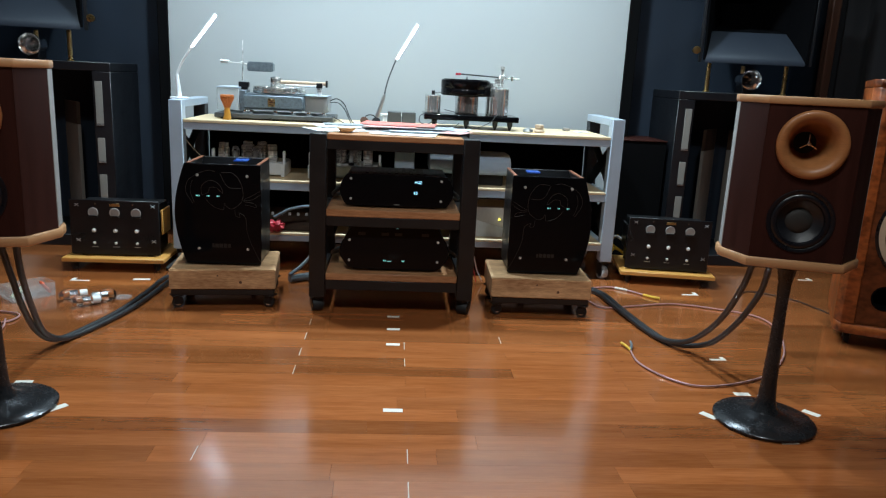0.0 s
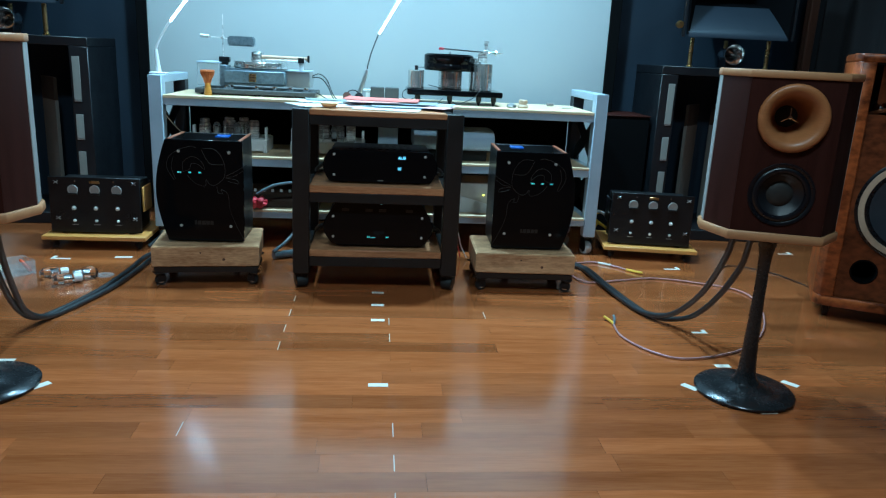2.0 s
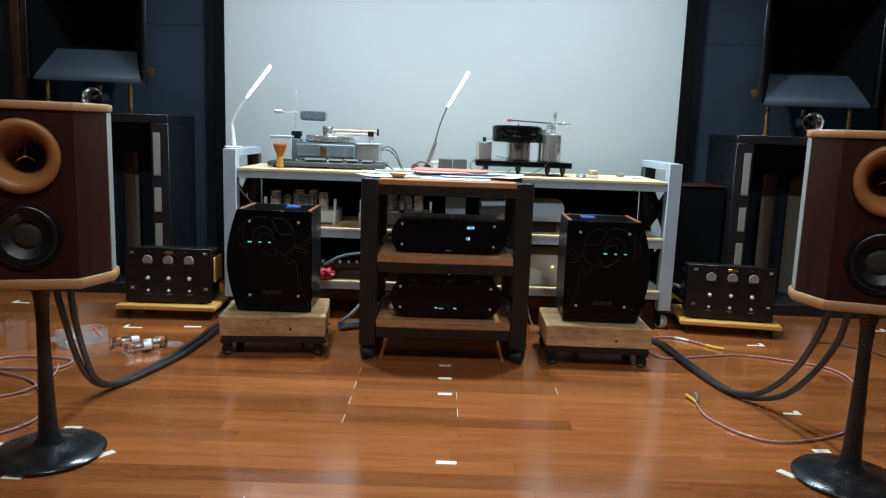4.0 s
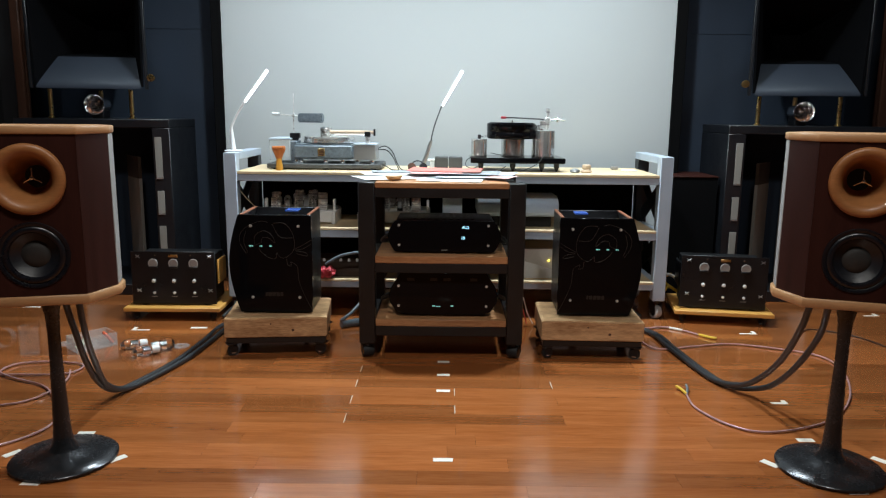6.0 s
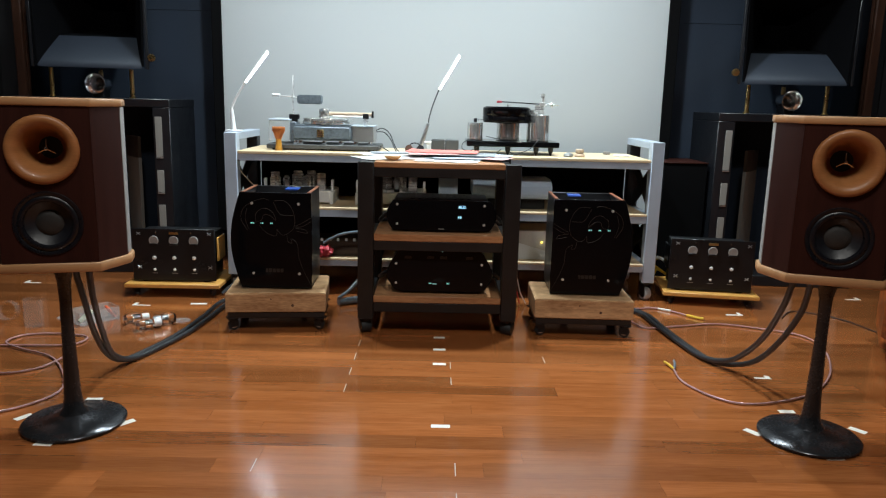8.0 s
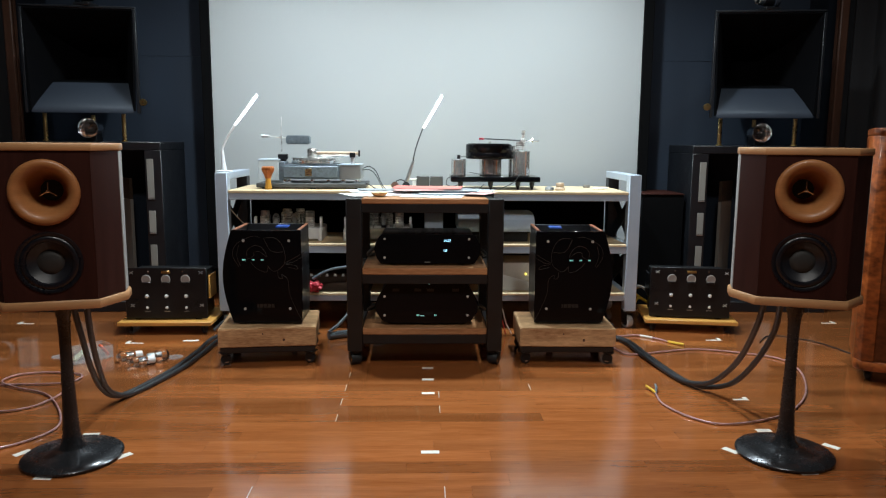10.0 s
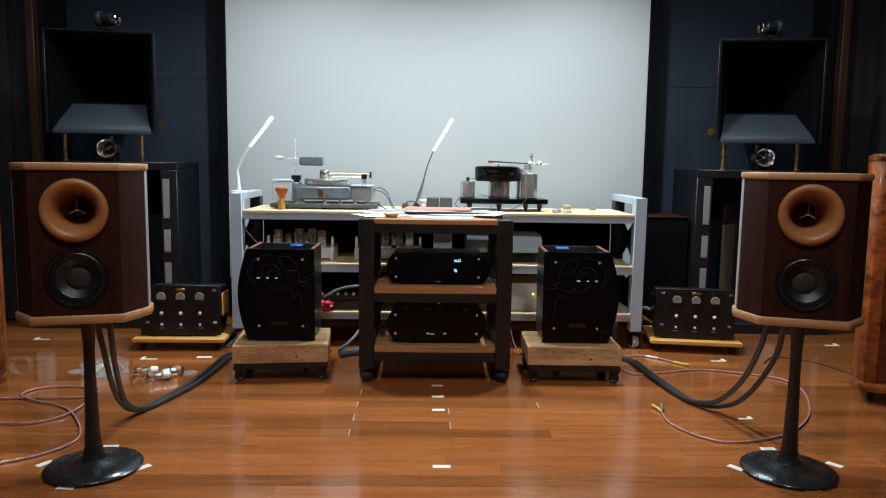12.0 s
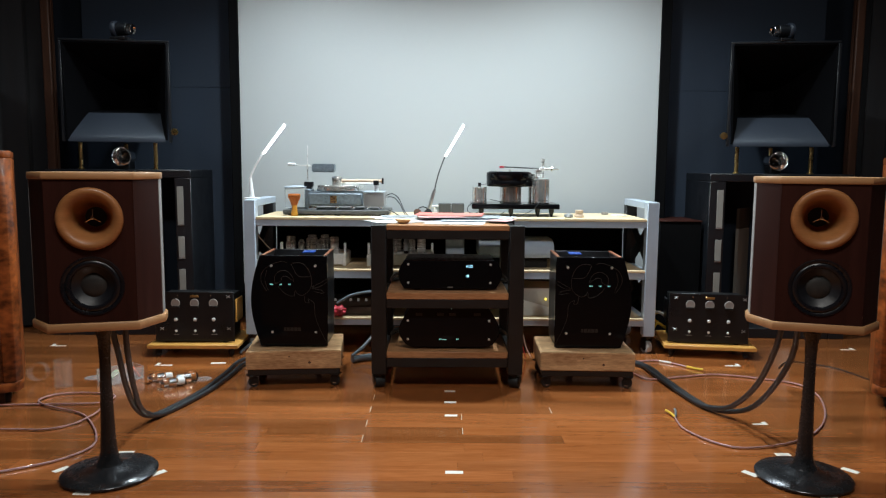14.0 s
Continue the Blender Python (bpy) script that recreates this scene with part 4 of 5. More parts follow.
# ---- burl floor speakers ----
def burl_speaker(x, y, turn, s):
    """A floor speaker whose inner front corner stands at x, y; it widens away from the room's middle (s: +1 to the right)."""
    sp = thing("floor_speaker", "large glossy orange burl floor speaker with cream-ringed woofer on castors", "loudspeaker", pose(x, y, 0, 0, 0, turn), "burl speakers")
    W, D, z0, z1 = 0.575, 0.44, 0.055, 1.035

    def X(a, b):
        return sorted((s * a, s * b))

    bm = nb()
    prism(bm, [(s * a, b) for a, b in ((0.0, 0.04), (0.024, 0.0), (W - 0.024, 0.0), (W, 0.04), (W, D), (0.0, D))], z1 - 0.03, z1, 0.004)
    part("top_board", bm, M["burl"], sp)
    bm = nb()
    prism(bm, [(s * a, b) for a, b in ((0.0, 0.04), (0.024, 0.0), (W - 0.024, 0.0), (W, 0.04), (W, D), (0.0, D))], z0, z0 + 0.04, 0.004)
    part("bottom_board", bm, M["burl"], sp)
    for o in (0, 1):
        pts = [(0.0, 0.04), (0.024, 0.0), (0.072, 0.0), (0.072, 0.03), (0.05, 0.06), (0.04, D), (0.0, D)]
        bm = nb()
        prism(bm, [(s * (W - a if o else a), b) for a, b in pts], z0 + 0.0405, z1 - 0.0305, 0.003)
        part("side_board", bm, M["burl"], sp, "burl side with a bevelled front edge")
    x0, x1 = X(0.073, W - 0.073)
    bm = nb()
    holed(bm, [(x0, z0 + 0.041), (x1, z0 + 0.041), (x1, 0.815), (x0, 0.815)], 0.018, 0.05, [(s * 0.2875, 0.47, 0.178), (s * 0.163, 0.21, 0.044), (s * 0.2875, 0.725, 0.043)])
    part("baffle", bm, M["burl2"], sp, "darker burl front baffle")
    bm = nb()
    bx2(bm, x0, x1, D - 0.03, D, z0 + 0.041, z1 - 0.031, 0.002)
    part("rear_board", bm, M["burl2"], sp)
    bm = nb()
    bx2(bm, x0, x1, 0.051, 0.40, 0.795, 0.815, 0.002)
    part("horn_floor", bm, M["burl2"], sp)
    bm = nb()
    n = 12
    a = W / 2
    rows = []
    for k in range(n + 1):
        t = k / n
        hw, hh = 0.185 - 0.14 * t ** 0.6, 0.085 - 0.06 * t ** 0.6
        rows.append([bm.verts.new((s * a + hw * cx, 0.06 + 0.3 * t, 0.908 + hh * cz)) for cx, cz in ((-1, -1), (1, -1), (1, 1), (-1, 1))])
    for p, q in zip(rows, rows[1:]):
        for i in range(4):
            bm.faces.new((p[i], p[(i + 1) % 4], q[(i + 1) % 4], q[i]))
    part("treble_horn", bm, M["burl2"], sp, "dark wooden treble horn")
    bm = nb()
    lathe(bm, [(0.0, 0.03), (0.012, 0.02), (0.026, -0.01), (0.03, -0.04), (0, -0.04)], 24, pose(s * 0.115, 0.06, 0.838) @ UP)
    part("small_tweeter", bm, M["chrome"], sp, "polished chrome bullet tweeter")
    wm = pose(s * 0.2875, 0.018, 0.47) @ UP
    bm = nb()
    lathe(bm, [(0.165, 0.0), (0.197, 0.0), (0.199, 0.006), (0.19, 0.010), (0.17, 0.010), (0.165, 0.004)], 64, wm)
    fr = part("woofer_frame", bm, M["surround"], sp)
    bm = nb()
    lathe(bm, [(0.187, 0.0101), (0.187, 0.014), (0.166, 0.014), (0.164, 0.008)], 64, wm)
    part("cream_gasket", bm, M["creamring"], fr, "cream gasket ring")
    bm = nb()
    lathe(bm, [(0.166, 0.006), (0.158, 0.012), (0.150, 0.006), (0.147, 0.002)], 64, wm)
    part("surround", bm, M["surround"], fr)
    bm = nb()
    lathe(bm, [(0.148, 0.003), (0.10, -0.007), (0.055, -0.014), (0.05, 0.0), (0.03, 0.012), (0.0, 0.016)], 64, wm)
    part("cone", bm, M["bluecone"], fr, "blue-grey paper cone")
    bm = nb()
    lathe(bm, [(0, -0.16), (0.042, -0.16), (0.042, -0.002), (0.045, 0.002), (0.05, 0.0)], 36, pose(s * 0.163, 0.018, 0.21) @ UP)
    part("port", bm, M["velvet"], sp, "round black port")
    bm = nb()
    lathe(bm, [(0.0, -0.012), (0.018, -0.010), (0.034, -0.016), (0.038, 0.002), (0.046, 0.003), (0.048, 0.0), (0.043, -0.02)], 36, pose(s * 0.2875, 0.018, 0.725) @ UP)
    part("midrange_dome", bm, M["surround"], sp, "round black dome driver")
    for u, v in ((0.06, 0.07), (W - 0.06, 0.07), (0.06, D - 0.06), (W - 0.06, D - 0.06)):
        castor(sp, s * u, v, z0, 0.021, 0.02, 0, "chrome")


burl_speaker(1.808, 2.70, -28.5, 1)
burl_speaker(-1.692, 2.70, 28.5, -1)

# ---- turntable with grey hammered body ----
TY = 3.80
tt = thing("turntable", "vintage blue-grey hammered turntable with silver platter on a black plinth", "turntable", pose(0, 0, TOP))
bm = nb()
bx2(bm, -0.826, -0.258, 3.69, 3.99, 0.008, 0.030, 0.003)
part("plinth", bm, M["greyplastic"], tt, "flat dark grey plinth")
for x in (-0.79, -0.54, -0.30):
    for y in (3.73, 3.95):
        bm = nb()
        lathe(bm, [(0, 0.0), (0.016, 0.0), (0.016, 0.0078), (0, 0.0078)], 14, pose(x, y, 0))
        part("pad", bm, M["rubber"], tt)
for x in (-0.685, -0.66, -0.54, -0.455, -0.378, -0.305):
    bm = nb()
    lathe(bm, [(0, 0.0305), (0.015, 0.0305), (0.016, 0.038), (0.010, 0.040), (0.010, 0.0478), (0, 0.0478)], 16, pose(x, 3.735, 0))
    part("foot", bm, M["chrome"], tt, "bright round foot")
bm = nb()
bx(bm, (-0.549, 3.85, 0.088), (0.302, 0.27, 0.078), 0.012, None, 3)
part("body", bm, M["hammer"], tt, "hammered blue-grey body")
bm = nb()
bx(bm, (-0.342, 3.83, 0.086), (0.112, 0.20, 0.076), 0.003)
mb = part("motor_box", bm, M["alu"], tt, "light grey motor box")
bm = nb()
bx(bm, (-0.345, 3.83, 0.1265), (0.118, 0.205, 0.004), 0.001)
part("motor_lid", bm, M["greysteel"], mb)
bm = nb()
bx(bm, (-0.771, 3.85, 0.094), (0.106, 0.22, 0.105), 0.003)
part("cover_box", bm, M["acrylic"], tt, "pale translucent cover box")
bm = nb()
bx(bm, (-0.771, 3.85, 0.1505), (0.110, 0.225, 0.007), 0.002)
part("cover_lid", bm, M["greysteel"], tt)
bm = nb()
bx(bm, (-0.700, 3.80, 0.090), (0.030, 0.12, 0.10), 0.003)
part("side_block", bm, M["hammer"], tt)
bm = nb()
bx(bm, (-0.557, 3.712, 0.087), (0.034, 0.004, 0.038), 0.001)
badge = part("badge", bm, M["brass"], tt, "gold badge")
for k in range(3):
    bm = nb()
    bx(bm, (-0.557, 3.7095, 0.076 + k * 0.011), (0.024, 0.002, 0.004), 0)
    part("badge_bar", bm, M["brownwood"], badge)
bm = nb()
lathe(bm, [(0, 0.1275), (0.126, 0.1275), (0.1315, 0.131), (0.1315, 0.141), (0.129, 0.143), (0.1315, 0.145), (0.1315, 0.158), (0.1295, 0.161), (0, 0.161)], 64, pose(-0.537, 3.855, 0))
part("platter", bm, M["turned"], tt, "polished silver platter")
bm = nb()
lathe(bm, [(0, 0.1615), (0.029, 0.1615), (0.031, 0.165), (0.031, 0.178), (0.028, 0.180), (0.031, 0.182), (0.031, 0.203), (0.029, 0.206), (0.020, 0.206), (0.018, 0.210), (0, 0.210)], 36, pose(-0.554, 3.855, 0))
part("record_weight", bm, M["turned"], tt, "polished record weight")
bm = nb()
rod(bm, (-0.52, 3.76, 0.186), (-0.30, 3.80, 0.184), 0.010, 14)
arm = part("tonearm", bm, M["creamring"], tt, "cream tonearm tube")
bm = nb()
rod(bm, (-0.50, 3.755, 0.172), (-0.31, 3.79, 0.172), 0.006, 12)
part("arm_rod", bm, M["steel"], arm)
bm = nb()
bx(bm, (-0.333, 3.79, 0.176), (0.03, 0.03, 0.026), 0.002)
bx(bm, (-0.298, 3.79, 0.185), (0.01, 0.02, 0.034), 0.002)
part("arm_pivot", bm, M["blacksatin"], arm)
bm = nb()
rod(bm, (-0.333, 3.79, 0.112), (-0.333, 3.79, 0.166), 0.012, 16)
part("arm_pillar", bm, M["steel"], arm)
bm = nb()
bx(bm, (-0.703, 3.80, 0.166), (0.05, 0.035, 0.026), 0.003)
bx(bm, (-0.70, 3.80, 0.1475), (0.03, 0.03, 0.014), 0.003)
part("clamp_block", bm, M["blacksatin"], tt)
bm = nb()
rod(bm, (-0.71, 3.80, 0.18), (-0.708, 3.80, 0.375), 0.0022, 8)
part("mast", bm, M["steel"], tt, "thin steel mast")
bm = nb()
rod(bm, (-0.80, 3.80, 0.272), (-0.67, 3.80, 0.262), 0.0028, 8)
bx(bm, (-0.71, 3.80, 0.267), (0.014, 0.014, 0.016), 0.002)
cross = part("cross_bar", bm, M["steel"], tt)
bm = nb()
rod(bm, (-0.815, 3.80, 0.273), (-0.775, 3.80, 0.271), 0.009, 16)
part("counterweight", bm, M["alu"], cross)
bm = nb()
bx(bm, (-0.6205, 3.80, 0.254), (0.123, 0.07, 0.046), 0.006, None, 2)
part("brush_head", bm, M["hammer"], cross, "grey hammered brush head")

# bamboo whisk
wh = thing("tea_whisk", "orange and amber bamboo whisk standing on the table", "whisk", pose(-0.756, 3.655, TOP))
bm = nb()
lathe(bm, [(0, 0), (0.018, 0), (0.019, 0.004), (0.0165, 0.02), (0.0135, 0.045), (0.013, 0.062), (0, 0.062)], 20)
part("handle", bm, M["amber"], wh, "amber bamboo handle")
for k in range(24):
    an = 2 * math.pi * k / 24
    bm = nb()
    c, s = math.cos(an), math.sin(an)
    tube(bm, [(0.011 * c, 0.011 * s, 0.058), (0.017 * c, 0.017 * s, 0.076), (0.028 * c, 0.028 * s, 0.100), (0.029 * c, 0.029 * s, 0.110), (0.026 * c, 0.026 * s, 0.116)], 0.0038, 5, 3)
    part("tine", bm, M["orange"], wh)
bm = nb()
lathe(bm, [(0, 0.058), (0.010, 0.06), (0.024, 0.1), (0.022, 0.112), (0, 0.115)], 16)
part("inner_tines", bm, M["orange"], wh)

# ---- turntable with separate steel towers ----
t2 = thing("belt_turntable", "belt-drive turntable with thick black platter and polished steel towers", "turntable", pose(0, 0, TOP))
bm = nb()
bx2(bm, 0.187, 0.657, 3.68, 3.96, 0.042, 0.070, 0.004)
part("base_plate", bm, M["blackgloss"], t2)
for x in (0.24, 0.40, 0.545, 0.62):
    bm = nb()
    lathe(bm, [(0, 0.0), (0.004, 0.0), (0.014, 0.026), (0.014, 0.0415), (0, 0.0415)], 18, pose(x, 3.73, 0))
    part("cone_foot", bm, M["blacksatin"], t2)


def steel_can(x, y, r, z0, z1, name, rings=()):
    prof = [(0, z0), (r - 0.002, z0), (r, z0 + 0.002)]
    for z in rings:
        prof += [(r, z - 0.002), (r - 0.002, z), (r, z + 0.002)]
    prof += [(r, z1 - 0.003), (r - 0.003, z1), (0, z1)]
    bm = nb()
    lathe(bm, prof, 40, pose(x, y, 0))
    return part(name, bm, M["turned"], t2, "polished steel cylinder")


motor = steel_can(0.233, 3.80, 0.041, 0.0705, 0.158, "motor", (0.085, 0.15))
bm = nb()
lathe(bm, [(0, 0.1585), (0.009, 0.1585), (0.009, 0.178), (0.007, 0.18), (0, 0.18)], 18, pose(0.233, 3.80, 0))
part("pulley", bm, M["blacksatin"], motor)
steel_can(0.407, 3.83, 0.06, 0.0705, 0.160, "bearing_housing", (0.085,))
bm = nb()
lathe(bm, [(0, 0.1605), (0.118, 0.1605), (0.123, 0.166), (0.124, 0.19), (0.1225, 0.192), (0.1225, 0.196), (0.124, 0.198), (0.124, 0.234), (0.119, 0.239), (0.112, 0.239), (0.11, 0.242), (0, 0.243)], 64, pose(0.396, 3.83, 0))
part("platter", bm, M["blackgloss"], t2, "thick black platter")
bm = nb()
rod(bm, (0.401, 3.83, 0.243), (0.401, 3.83, 0.252), 0.004, 10)
part("spindle", bm, M["chrome"], t2)
tower = steel_can(0.568, 3.80, 0.049, 0.0705, 0.204, "arm_tower", (0.085, 0.15))
steel_can(0.536, 3.86, 0.03, 0.0705, 0.23, "rear_tower", (0.2,))
bm = nb()
rod(bm, (0.612, 3.80, 0.0705), (0.612, 3.80, 0.20), 0.006, 10)
part("tower_rod", bm, M["chrome"], tower)
bm = nb()
rod(bm, (0.577, 3.80, 0.2045), (0.577, 3.80, 0.295), 0.008, 14)
bx(bm, (0.577, 3.80, 0.258), (0.026, 0.026, 0.022), 0.003)
bx(bm, (0.556, 3.81, 0.232), (0.03, 0.02, 0.04), 0.003)
lathe(bm, [(0, 0.295), (0.011, 0.295), (0.011, 0.312), (0, 0.312)], 14, pose(0.577, 3.80, 0))
part("arm_pivot", bm, M["steel"], t2)
bm = nb()
rod(bm, (0.36, 3.78, 0.267), (0.56, 3.80, 0.259), 0.0035, 10)
ta = part("tonearm", bm, M["blacksatin"], t2, "thin black tonearm")
bm = nb()
rod(bm, (0.56, 3.80, 0.258), (0.665, 3.80, 0.256), 0.0045, 10, 0.002)
lathe(bm, [(0, -0.004), (0.013, -0.004), (0.013, 0.004), (0, 0.004)], 14, pose(0.625, 3.80, 0.257, 0, 90, 0))
part("counterweight", bm, M["chrome"], ta)
bm = nb()
bx(bm, (0.352, 3.778, 0.266), (0.026, 0.016, 0.012), 0.002)
part("headshell", bm, M["red"], ta, "red cartridge")
for dy in (-0.012, 0.012):
    bm = nb()
    rod(bm, (0.233, 3.80 + dy * 0.7, 0.17), (0.32, 3.83 + dy * 6, 0.176), 0.0008, 5)
    part("drive_belt", bm, M["rubber"], t2)
for pts in (
    [(0.24, 3.70, 0.035), (0.20, 3.66, 0.02), (0.165, 3.66, 0.03), (0.17, 3.68, 0.06), (0.21, 3.72, 0.075)],
    [(0.29, 3.76, 0.09), (0.36, 3.75, 0.078), (0.46, 3.75, 0.0735)],
    [(0.56, 3.755, 0.08), (0.54, 3.68, 0.072), (0.51, 3.665, 0.04), (0.44, 3.67, 0.008), (0.40, 3.67, 0.02)],
    [(0.36, 3.67, 0.03), (0.33, 3.665, 0.008), (0.30, 3.67, 0.006)],
):
    bm = nb()
    tube(bm, pts, 0.0022, 6)
    part("wire", bm, M["cable"], t2)


# ---- LED lamps ----
def led_lamp(base, knee, elbow, tip, foot_mat, stem_mat, neck, label):
    L = thing("led_lamp", label, "lamp", pose(*base))
    o = Vector(base)
    k, e, t = Vector(knee) - o, Vector(elbow) - o, Vector(tip) - o
    bm = nb()
    bx(bm, (0, 0, 0.004), (0.075, 0.06, 0.008), 0.003)
    part("foot", bm, M[foot_mat], L)
    bm = nb()
    rod(bm, (0, 0, 0.008), k, 0.0125, 14, 0.008)
    part("grip", bm, M[foot_mat], L)
    bm = nb()
    mid = k.lerp(e, 0.5) + Vector((-0.006, 0, 0.0))
    tube(bm, [k, k.lerp(e, 0.15) + Vector((-0.004, 0, 0)), mid, e], neck, 8)
    part("gooseneck", bm, M[stem_mat], L)
    d = t - e
    m = Matrix.Translation(e.lerp(t, 0.5)) @ d.to_track_quat("X", "Z").to_matrix().to_4x4()
    bm = nb()
    bx(bm, (0, 0, 0.004), (d.length, 0.0145, 0.008), 0.003, m)
    hd = part("lamp_head", bm, M["white"], L, "slim white lamp head")
    bm = nb()
    bx(bm, (0, 0, -0.003), (d.length * 0.95, 0.0155, 0.006), 0.002, m)
    part("light_strip", bm, M["led"], hd, "glowing white strip")


led_lamp((-0.985, 3.68, 0.8065), (-0.993, 3.68, 0.917), (-0.925, 3.68, 1.045), (-0.80, 3.66, 1.200), "white", "white", 0.006, "small white gooseneck LED lamp, switched on, standing on the end rail")
led_lamp((-0.055, 3.76, TOP), (-0.010, 3.76, 0.868), (0.040, 3.76, 1.036), (0.142, 3.74, 1.210), "alu", "greyplastic", 0.0032, "small grey gooseneck LED lamp, switched on, standing on the table")

# ---- small things on the table's top ----
bx_ = thing("twin_box", "small dark grey twin box with a pale back", "box", pose(0.078, 3.80, TOP))
for x in (-0.036, 0.036):
    bm = nb()
    bx(bm, (x, 0, 0.034), (0.069, 0.07, 0.066), 0.003)
    part("half", bm, M["greyplastic"], bx_)
bm = nb()
bx(bm, (-0.045, 0.055, 0.046), (0.13, 0.025, 0.012), 0.003)
bx(bm, (-0.085, 0.055, 0.02), (0.022, 0.02, 0.04), 0.003)
part("back_tray", bm, M["white"], bx_)
bm = nb()
lathe(bm, [(0, 0), (0.024, 0), (0.028, 0.006), (0.026, 0.012), (0.018, 0.018), (0.022, 0.022), (0.022, 0.036), (0.018, 0.040), (0, 0.04)], 24)
single("tea_cup", bm, M["creamring"], "small cream ceramic cup on the table", "cup", pose(0.765, 3.70, TOP))
bm = nb()
lathe(bm, [(0, 0), (0.02, 0), (0.026, 0.006), (0.022, 0.016), (0.008, 0.022), (0, 0.022)], 20)
single("tea_strainer", bm, M["alu"], "small grey metal bowl on the table", "bowl", pose(0.705, 3.68, TOP))
bm = nb()
bx(bm, (0, 0, 0.008), (0.035, 0.03, 0.016), 0.003)
single("small_block", bm, M["greyfoam"], "small grey block on the table's back edge", "block", pose(0.955, 3.93, TOP))
bm = nb()
bx(bm, (0, 0, 0.004), (0.07, 0.05, 0.008), 0.002)
single("note_pad", bm, M["white"], "small white pad on the table", "notepad", pose(1.01, 3.82, TOP, 0, 0, 20))
hp = thing("headphones", "small dark red and black headphones on the table", "headphones", pose(-0.075, 3.66, TOP))
for x in (-0.028, 0.028):
    bm = nb()
    lathe(bm, [(0, -0.012), (0.018, -0.012), (0.021, 0), (0.018, 0.012), (0, 0.012)], 20, pose(x, 0, 0.022, 70, 0, 15 * (1 if x > 0 else -1)))
    part("ear_cup", bm, M["brownwood"] if x < 0 else M["blacksatin"], hp)
bm = nb()
tube(bm, [(-0.028, 0.01, 0.03), (-0.02, 0.012, 0.046), (0, 0.012, 0.052), (0.02, 0.012, 0.046), (0.028, 0.01, 0.03)], 0.003, 6)
part("headband", bm, M["blacksatin"], hp)
for pts in (
    [(-0.29, 3.86, TOP + 0.10), (-0.25, 3.84, TOP + 0.115), (-0.21, 3.80, TOP + 0.09), (-0.18, 3.76, TOP + 0.03), (-0.155, 3.72, TOP + 0.004), (-0.11, 3.70, TOP + 0.004)],
    [(-0.29, 3.86, TOP + 0.095), (-0.24, 3.82, TOP + 0.095), (-0.205, 3.80, TOP + 0.06), (-0.17, 3.72, TOP + 0.004), (-0.14, 3.66, TOP + 0.004)],
    [(-0.265, 3.75, TOP + 0.03), (-0.235, 3.72, TOP + 0.02), (-0.20, 3.70, TOP + 0.004), (-0.14, 3.68, TOP + 0.004)],
):
    bm = nb()
    tube(bm, pts, 0.0026, 6)
    single("signal_wire", bm, M["cable"], "thin dark signal wire hanging from the turntable", "cable")

# ---- things on the rack's top: loose prints ----
RT = 0.7315


def sheet(x, y, z, w, d, turn, material, label, curl=0.0, name="paper_sheet", cat="paper"):
    bm = nb()
    n = 10
    top = []
    for k in range(n + 1):
        t = k / n
        u = (t - 0.5) * w
        zz = 0.0012 + curl * max(0, abs(t - 0.5) * 2 - 0.5) ** 2 * (1 if t < 0.5 else 0.4)
        top.append([(u, -d / 2, zz), (u, d / 2, zz), (u, d / 2, zz + 0.0012), (u, -d / 2, zz + 0.0012)])
    rows = [[bm.verts.new(p) for p in r] for r in top]
    for a, b in zip(rows, rows[1:]):
        for i in range(4):
            bm.faces.new((a[i], a[(i + 1) % 4], b[(i + 1) % 4], b[i]))
    bm.faces.new(rows[0])
    bm.faces.new(rows[-1][::-1])
    single(name, bm, material, label, cat, pose(x, y, z, 0, 0, turn), "loose prints")


sheet(-0.165, 3.14, RT, 0.30, 0.20, 26, M["paper"], "white paper sheet with a curled edge on the rack", 0.006)
sheet(-0.18, 3.30, RT + 0.004, 0.26, 0.2, 14, M["paper"], "white paper sheet on the rack", 0.010)
sheet(-0.16, 3.36, RT + 0.008, 0.22, 0.12, 10, M["greypaper"], "grey printed sheet on the rack", 0.006)
sheet(0.085, 3.05, RT, 0.265, 0.17, -9, M["paper"], "white printed sheet on the rack", 0.003)
sheet(0.16, 3.20, RT + 0.003, 0.34, 0.21, -5, M["greypaper"], "grey printed booklet on the rack", 0.005, "booklet", "booklet")
sheet(0.18, 3.17, RT + 0.006, 0.32, 0.19, 3, M["bluepaper"], "pale blue printed booklet on the rack", 0.006, "booklet", "booklet")
sheet(0.30, 3.10, RT + 0.009, 0.10, 0.15, -24, M["pinkpaper"], "pale red printed leaflet on the rack", 0.006, "leaflet", "leaflet")
sheet(0.27, 3.25, RT + 0.011, 0.20, 0.18, -14, M["bluepaper"], "pale blue printed sheet on the rack", 0.008)
sheet(0.14, 3.26, RT + 0.014, 0.32, 0.20, -8, M["greypaper"], "grey printed magazine on the rack", 0.006, "magazine", "magazine")
sheet(0.02, 3.22, RT + 0.017, 0.22, 0.17, 6, M["pinkpaper"], "pale red printed leaflet on the rack", 0.006, "leaflet", "leaflet")
sheet(0.065, 3.31, RT + 0.021, 0.32, 0.22, -6, M["redpaper"], "red printed brochure on the rack", 0.010, "brochure", "brochure")
bm = nb()
lathe(bm, [(0, 0), (0.022, 0), (0.03, 0.006), (0.038, 0.016), (0.036, 0.018), (0.026, 0.008), (0, 0.006)], 24)
